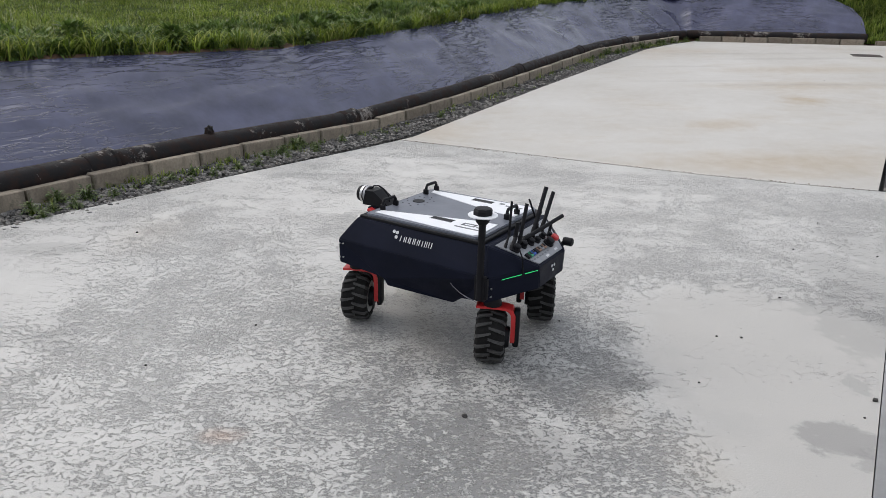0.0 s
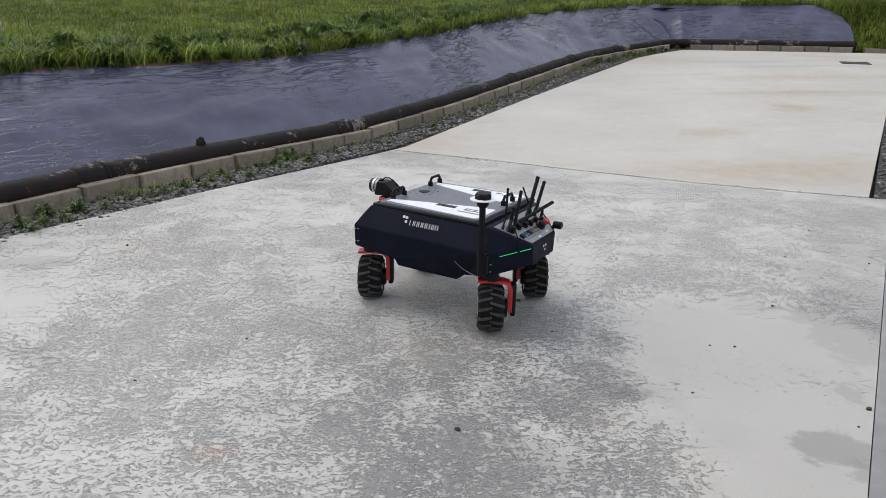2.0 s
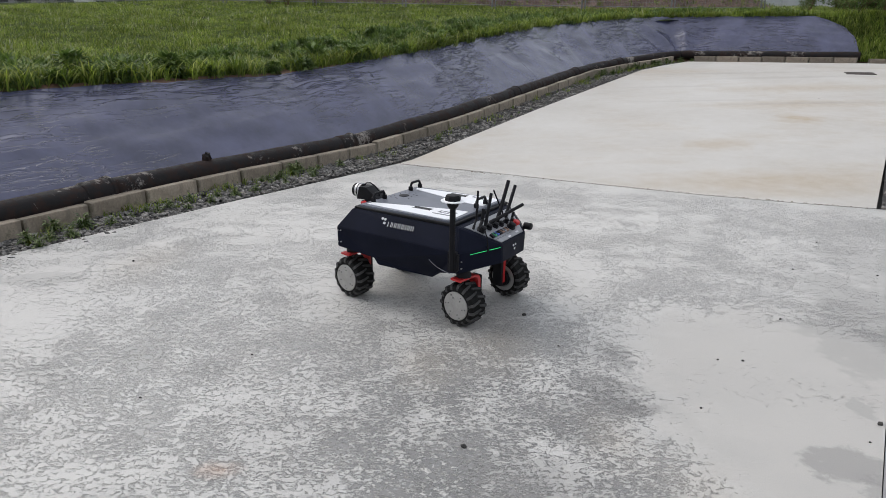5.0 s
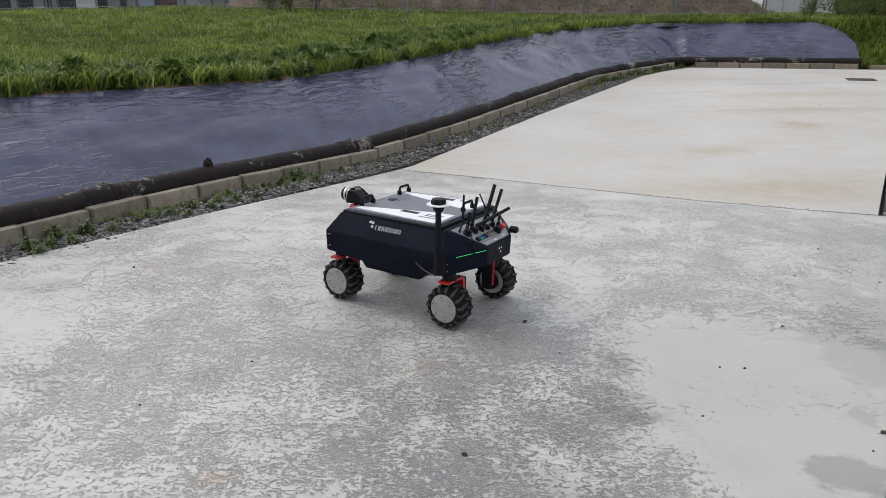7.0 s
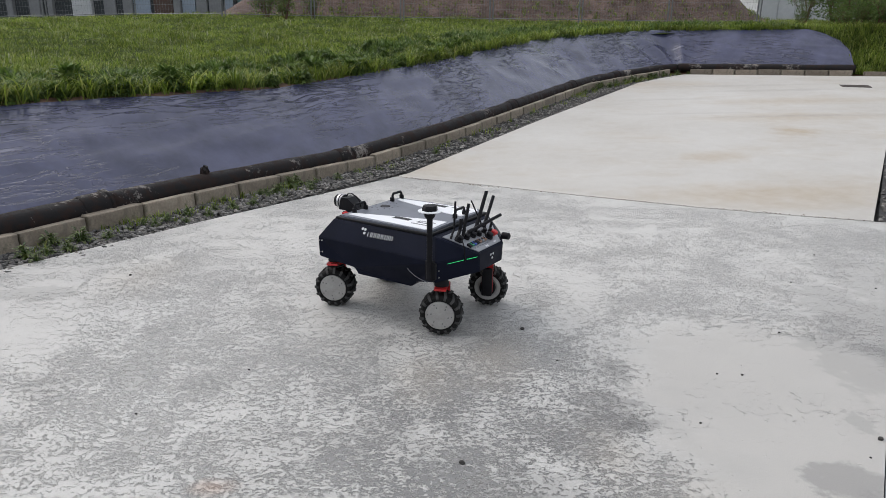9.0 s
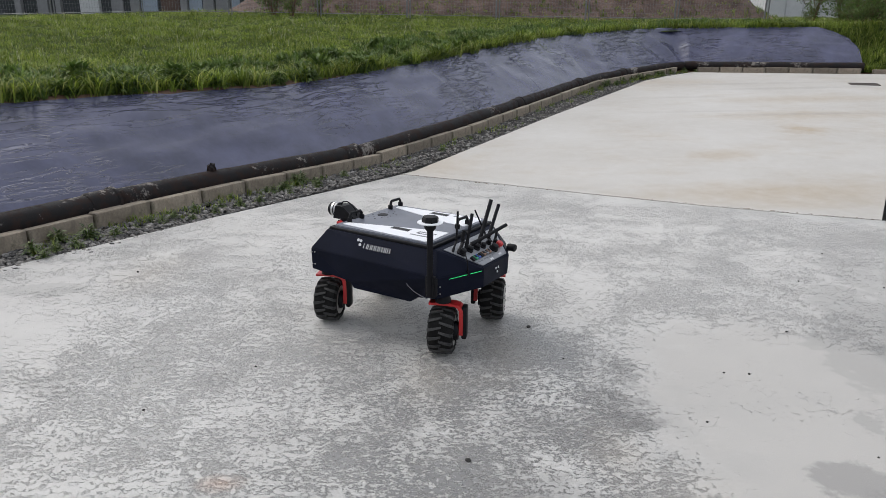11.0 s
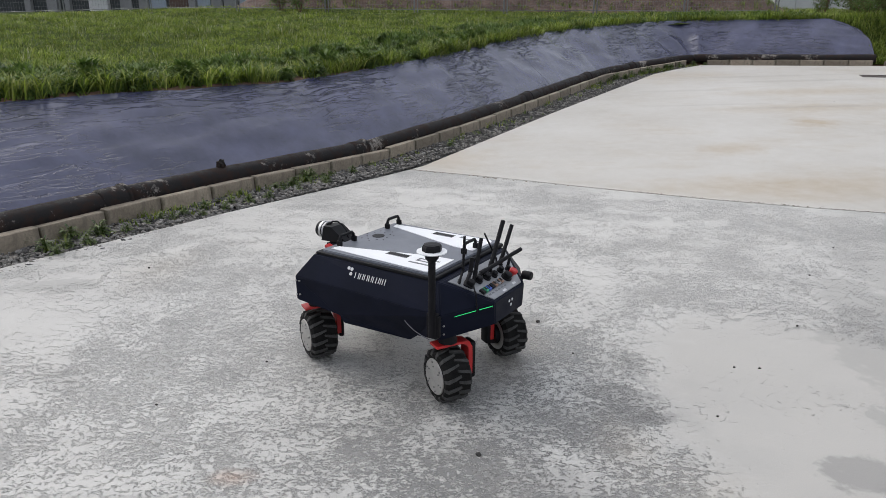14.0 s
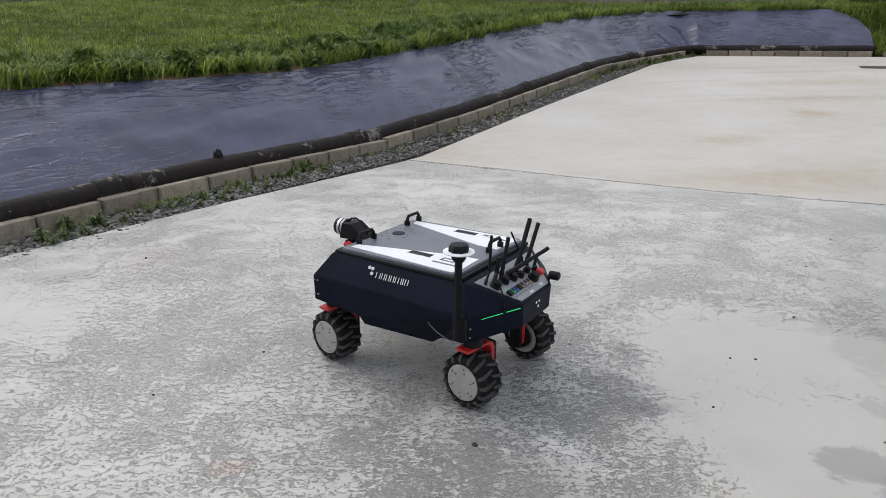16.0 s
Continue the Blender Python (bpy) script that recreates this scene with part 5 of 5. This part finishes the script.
def build_mound():
    bm = bmesh.new()
    nx, ny = 150, 40
    vs = {}
    for i in range(nx + 1):
        for j in range(ny + 1):
            x, y = -9.5 + 23.8 * i / nx, 28 + 9.5 * j / ny
            base = meadow_z(x, y)
            u, v = i / nx, j / ny
            prof = min(1.0, u / 0.16) * min(1.0, max(0.0, (1 - u)) / 0.12) * math.sin(math.pi * min(1, max(0, v)))
            h = 3.3 * prof * (0.8 + 0.55 * noise.noise((x * 0.3, y * 0.25, 1))) + (0.3 * noise.noise((x * 1.1, y * 1.1, 2)) + 0.16 * noise.noise((x * 3, y * 3, 6))) * min(1, prof * 3)
            vs[i, j] = bm.verts.new((x, y, base - 0.05 + h))
    for i in range(nx):
        for j in range(ny):
            bm.faces.new((vs[i, j], vs[i + 1, j], vs[i + 1, j + 1], vs[i, j + 1]))
    ob = smooth(part("earth_mound", bm, EARTH))
    tagged(ob, "heap of bare reddish-brown earth behind the fence", "earth mound")
    roots = []
    rnd = random.Random(2)
    for _ in range(700):
        x = rnd.uniform(-7, 13.5)
        y = 28 + abs(rnd.gauss(0, 1.2))
        roots.append((x, y, vs_height(x, y, ob), rnd.uniform(0.4, 0.9)))
    blades("grass", roots, GRASS, "scattered weeds at the foot of the mound", 12, (0.12, 0.3), (0.01, 0.018), (0.3, 1.0), 9)


def vs_height(x, y, ob):
    hit, loc, nrm, idx = ob.ray_cast((x, y, 50), (0, 0, -1))
    return loc.z - 0.03 if hit else meadow_z(x, y)


def bay_building(name, label, x0, x1, y, height, bays):
    """A long low building: a wall with a roof, and the listed doors and columns set into its front."""
    house = new(name)
    tagged(house, label, "building")
    z = meadow_z((x0 + x1) / 2, y) - 0.3
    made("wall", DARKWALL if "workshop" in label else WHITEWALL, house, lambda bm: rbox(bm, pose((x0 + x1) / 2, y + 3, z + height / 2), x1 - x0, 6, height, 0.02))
    made("roof", RENDERED, house, lambda bm: rbox(bm, pose((x0 + x1) / 2, y + 2.9, z + height + 0.12, 3, 0, 0), x1 - x0 + 0.8, 7.0, 0.18, 0.03), "grey sheet roof")
    for kind, a, b, mt, d in bays:
        def bay(bm, a=a, b=b, d=d, kind=kind):
            h = height - 0.3 if kind == "column" else 2.6
            rbox(bm, pose((a + b) / 2, y - d / 2, z + h / 2), b - a, d, h, 0.015)
        made(kind, mt, house, bay)
    return house


def build_buildings():
    # x at 40 m off
    bay_building("workshop", "low dark workshop with pale columns and shutters", -33, -9.3, 41, 4.2, (
        ("column", -25.1, -24.75, RENDERED, 0.3), ("column", -22.75, -22.45, RENDERED, 0.3), ("column", -23.8, -23.2, RENDERED, 0.3), ("column", -21.3, -20.2, WHITEWALL, 0.35),
        ("shutter", -19.6, -18.9, RENDERED, 0.1), ("column", -18.4, -17.9, RENDERED, 0.3), ("shutter", -17.85, -16.9, BLUEGREY, 0.12), ("shutter", -16.7, -15.6, BROWN, 0.12),
        ("column", -15.5, -15.1, RENDERED, 0.3), ("shutter", -15.05, -14.3, BLUEGREY, 0.12), ("column", -14.2, -13.6, RENDERED, 0.25), ("shutter", -13.5, -12.7, RENDERED, 0.15), ("shutter", -12.6, -12.1, BLUEGREY, 0.12),
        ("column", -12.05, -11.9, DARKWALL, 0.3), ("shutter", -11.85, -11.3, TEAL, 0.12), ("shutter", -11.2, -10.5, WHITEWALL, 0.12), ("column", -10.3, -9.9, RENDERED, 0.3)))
    bay_building("warehouse", "white clad warehouse behind the earth heap", 19.6, 25.2, 44, 5.0, tuple(("shutter", 19.8 + 1.08 * i, 20.8 + 1.08 * i, WHITEWALL, 0.06) for i in range(5)))
    bay_building("shed", "brown and white sheds behind shrubs", 25.4, 37, 43, 4.5, (("shutter", 25.5, 26.3, BROWN, 0.1), ("column", 26.4, 26.8, DARKWALL, 0.3), ("shutter", 27.0, 29.5, WHITEWALL, 0.1), ("shutter", 30.0, 34, BLUEGREY, 0.1)))


def shrub(seed, height, spread, n, label):
    rnd = random.Random(seed)
    tree = new("shrub")
    tagged(tree, label, "shrub", "shrubs by the fence")
    st, lv = bmesh.new(), bmesh.new()
    ends = []
    for k in range(9):
        a = rnd.uniform(0, 6.283)
        top = Vector((math.cos(a) * spread * rnd.uniform(0.2, 1), math.sin(a) * spread * rnd.uniform(0.2, 1), height * rnd.uniform(0.6, 1)))
        mid = top * 0.5 + Vector((rnd.uniform(-0.1, 0.1), rnd.uniform(-0.1, 0.1), 0.1))
        tube(st, [(0, 0, -0.1), mid, top], 0.014, 5)
        for q in range(5):
            u = rnd.uniform(0.2, 1)
            p = Vector((0, 0, 0)).lerp(mid, u * 2) if u < 0.5 else mid.lerp(top, u * 2 - 1)
            tip = p + Vector((rnd.uniform(-1, 1), rnd.uniform(-1, 1), rnd.uniform(0, 0.9))) * spread * 0.5
            tube(st, [p, tip], 0.007, 4)
            ends += [p.lerp(tip, v) for v in (0.3, 0.6, 0.85, 1.0)]
    for k in range(n):
        p = ends[rnd.randrange(len(ends))] + Vector((rnd.gauss(0, 0.1), rnd.gauss(0, 0.1), rnd.gauss(0, 0.1)))
        d = Vector((rnd.uniform(-1, 1), rnd.uniform(-1, 1), rnd.uniform(-0.6, 0.8))).normalized()
        e = d.cross(Vector((rnd.uniform(-1, 1), rnd.uniform(-1, 1), rnd.uniform(-1, 1)))).normalized()
        ln = rnd.uniform(0.05, 0.11)
        vs = [lv.verts.new(q) for q in (p, p + d * ln * 0.5 + e * ln * 0.28, p + d * ln, p + d * ln * 0.5 - e * ln * 0.28)]
        lv.faces.new(vs)
    part("stem", st, SOIL, tree)
    part("crown", lv, WEED, tree)
    return tree


def build_shrubs():
    a = shrub(1, 1.9, 0.9, 1700, "open dark green shrub by the fence")
    b = shrub(2, 1.5, 1.1, 2100, "dense green shrub by the fence")
    rnd = random.Random(9)
    spots = [(12.3, 24.2, 0.25), (13.4, 24.0, 0.4), (13.9, 23.3, 0.55), (14.6, 24.2, 0.8), (14.2, 22.6, 1.0), (15.0, 22.9, 1.2), (15.4, 21.4, 1.0), (16.4, 22.0, 1.25), (13.6, 21.9, 0.45), (16.2, 20.3, 0.9), (17.6, 20.8, 1.3),
             (12.5, 21.6, 0.5), (13.1, 21.0, 0.7), (13.8, 20.5, 0.8), (14.6, 20.0, 0.9), (13.0, 22.6, 0.7), (12.9, 25.0, 0.7), (14.0, 25.2, 1.1), (14.9, 25.0, 1.3), (15.8, 24.2, 1.4), (16.8, 23.4, 1.5), (15.2, 22.0, 1.1), (16.0, 22.6, 1.3), (14.6, 21.2, 0.6), (15.1, 20.6, 0.7), (17.2, 22.2, 1.5),
             (-5.6, 25.2, 0.7), (-6.6, 26.6, 0.9), (-4.9, 26.7, 0.7)]
    for k, (x, y, f) in enumerate(spots):
        m = Matrix.Translation((x, y, meadow_z(x, y) - 0.05)) @ pose(0, 0, 0, 0, 0, rnd.uniform(0, 360))
        ob = (a, b)[k] if k < 2 else copy_thing((a, b)[k % 2], m)
        ob.matrix_basis = m @ Matrix.Diagonal((f, f, f, 1))


# ---------------------------------------------------------------- small things on the paving
def build_small():
    drain = new("drain_grate")
    tagged(drain, "dark steel drain grate set in the slab", "drain")
    m = slope_at(10.3, 17.02, -19.5)

    def frame_bars(bm):
        for x, y, sx, sy in ((0, 0.19, 0.64, 0.035), (0, -0.19, 0.64, 0.035), (0.3, 0, 0.035, 0.38), (-0.3, 0, 0.035, 0.38)):
            rbox(bm, m @ pose(x, y, 0.008), sx, sy, 0.014, 0.003)
    made("frame", GALV_DARK, drain, frame_bars)
    for k in range(13):
        made("bar", GALV_DARK, drain, lambda bm, k=k: rbox(bm, m @ pose(-0.26 + k * 0.0433, 0, 0.007), 0.02, 0.36, 0.012, 0.002))
    # thin dark plate below the bars stands in for the shaded well
    made("well_shade", PIPE, drain, lambda bm: rbox(bm, m @ pose(0, 0, 0.0025), 0.6, 0.38, 0.004, 0))
    for k, (x, y, r) in enumerate(((0.107, 2.391, 0.012), (0.515, 3.771, 0.012), (1.62, 3.2, 0.007), (2.63, 4.69, 0.006), (3.19, 4.57, 0.007), (1.98, 2.6, 0.012), (1.85, 2.46, 0.005), (-2.29, 4.68, 0.009), (3.18, 5.39, 0.006),
                                  (1.49, 3.21, 0.006), (2.09, 3.76, 0.007), (1.22, 2.72, 0.006), (6.0, 11.2, 0.01), (7.4, 13.4, 0.012), (5.1, 9.6, 0.009), (0.66, 3.35, 0.005), (-1.0, 3.2, 0.006), (-1.4, 2.75, 0.006))):
        def pebble(bm, r=r, k=k, x=x, y=y):
            bmesh.ops.create_icosphere(bm, subdivisions=2, radius=r)
            for v in bm.verts:
                q = 1 + 0.35 * noise.noise(v.co * (1.2 / r) + Vector((k, 0, 0)))
                v.co = Vector((v.co.x * q * 1.1 + x, v.co.y * q * 0.9 + y, v.co.z * q * 0.75 + r * 0.5 + lift(x, y)))
        st = made("pebble", PEBBLE, None, pebble)
        tagged(st, "small dark loose stone on the concrete", "stone", "loose stones on the slab")
    # broken mortar along the joint
    rnd = random.Random(17)
    spots = []
    for _ in range(160):
        u = rnd.random()
        x = -0.58 + 5.0 * u
        y = 8.71 - 2.11 * u - 0.46 * u * (1 - u)
        spots.append((x + rnd.gauss(0, 0.012), y + rnd.gauss(0, 0.012), lift(x, y) + 0.001))
    stones("rubble", spots, KERB, "crumbs of mortar along the slab joint", 8, (0.004, 0.011))


def slope_at(x, y, heading):
    return Matrix.Translation((x, y, lift(x, y) + 0.002)) @ Matrix.Rotation(math.atan(RISE), 4, Vector((-UP.y, UP.x, 0)) * -1) @ pose(0, 0, 0, 0, 0, heading)


GALV_DARK = mat_noise("rusty_dark_steel", (0.06, 0.05, 0.045), (0.12, 0.1, 0.09), 12, 0.7, 60, 0.2, 0.002, metal=0.3)
PEBBLE = mat_noise("dark_pebble", (0.03, 0.028, 0.026), (0.07, 0.065, 0.06), 60, 0.9, 200, 0.3, 0.002)

build_fence()
build_mound()
build_buildings()
build_shrubs()
build_small()

# ---------------------------------------------------------------- what moves
ROBOT_ROWS = [
    (0, 0.047, 3.363, -32.47),
    (0.5, 0.068, 3.487, -32.41),
    (1, 0.084, 3.608, -32.41),
    (1.5, 0.100, 3.731, -32.33),
    (2, 0.115, 3.841, -32.48),
    (2.5, 0.106, 3.915, -32.47),
    (3, 0.084, 3.966, -32.76),
    (3.5, 0.053, 4.013, -32.61),
    (4, 0.013, 4.054, -32.69),
    (4.5, -0.026, 4.086, -32.70),
    (5, -0.058, 4.109, -32.70),
    (5.5, -0.088, 4.127, -32.70),
    (6, -0.112, 4.141, -32.70),
    (6.5, -0.131, 4.151, -32.68),
    (7, -0.144, 4.174, -32.51),
    (7.5, -0.157, 4.181, -32.67),
    (8, -0.167, 4.187, -32.68),
    (8.5, -0.174, 4.189, -32.74),
    (9, -0.175, 4.192, -32.64),
    (9.5, -0.176, 4.193, -32.60),
    (9.8, -0.177, 4.188, -32.55),
    (10.2, -0.184, 4.110, -32.45),
    (10.6, -0.193, 4.000, -32.35),
    (11, -0.205, 3.893, -32.30),
    (11.5, -0.218, 3.770, -32.23),
    (12, -0.237, 3.649, -32.33),
    (12.5, -0.251, 3.538, -32.45),
    (13, -0.262, 3.442, -32.23),
    (13.5, -0.249, 3.378, -32.23),
    (14, -0.227, 3.321, -32.07),
    (14.5, -0.194, 3.281, -32.21),
    (15, -0.152, 3.248, -32.36),
    (15.5, -0.118, 3.220, -32.63),
    (16, -0.092, 3.197, -32.59),
]
STEER_ROWS = [(0, -66), (1.5, -66), (2, -60), (2.5, -43), (3, -29), (3.5, -16), (4, -12), (5, -8), (6.5, -2), (7, 0), (7.5, 4), (8, 8), (8.5, 15), (9, 24), (9.3, 26), (9.8, -18), (10.2, -55),
              (10.6, -66), (11.5, -66.5), (12.5, -64), (13, -57), (13.5, -42), (14, -28), (14.5, -12), (15, -7), (15.5, -8), (16, -8)]


def between(rows, t, k):
    for a, b in zip(rows, rows[1:]):
        if t <= b[0]:
            u = (t - a[0]) / (b[0] - a[0])
            return a[k] + (b[k] - a[k]) * u
    return rows[-1][k]


def motions():
    walk(ROBOT, [(t, pose(x, y, 0, 0, 0, yaw)) for t, x, y, yaw in ROBOT_ROWS])
    steps = [0.25 * i for i in range(65)]
    for fork, sx, sy in FORKS:
        steer = [(t, pose(sx * AXLE_X, sy * AXLE_Y, 0, 0, 0, between(STEER_ROWS, t, 1))) for t in steps]
        walk(fork, steer)
        spin, turn, last = [], 17.0 * sx + 40 * sy, None
        for t in steps:
            x, y, yaw = (between(ROBOT_ROWS, t, k) for k in (1, 2, 3))
            c = pose(x, y, 0, 0, 0, yaw) @ Vector((sx * AXLE_X, sy * AXLE_Y, 0))
            head = radians(yaw + between(STEER_ROWS, t, 1))
            if last is not None:
                turn += math.degrees(((c - last).x * math.cos(head) + (c - last).y * math.sin(head)) / WHEEL_R)
            last = c
            spin.append((t, pose(0, 0, WHEEL_R, 0, turn, 0)))
        for o in fork.children:
            if o.name.split(".")[0] in ("tyre", "tread", "wheel_disc", "rim_ring"):
                walk(o, spin)


motions()
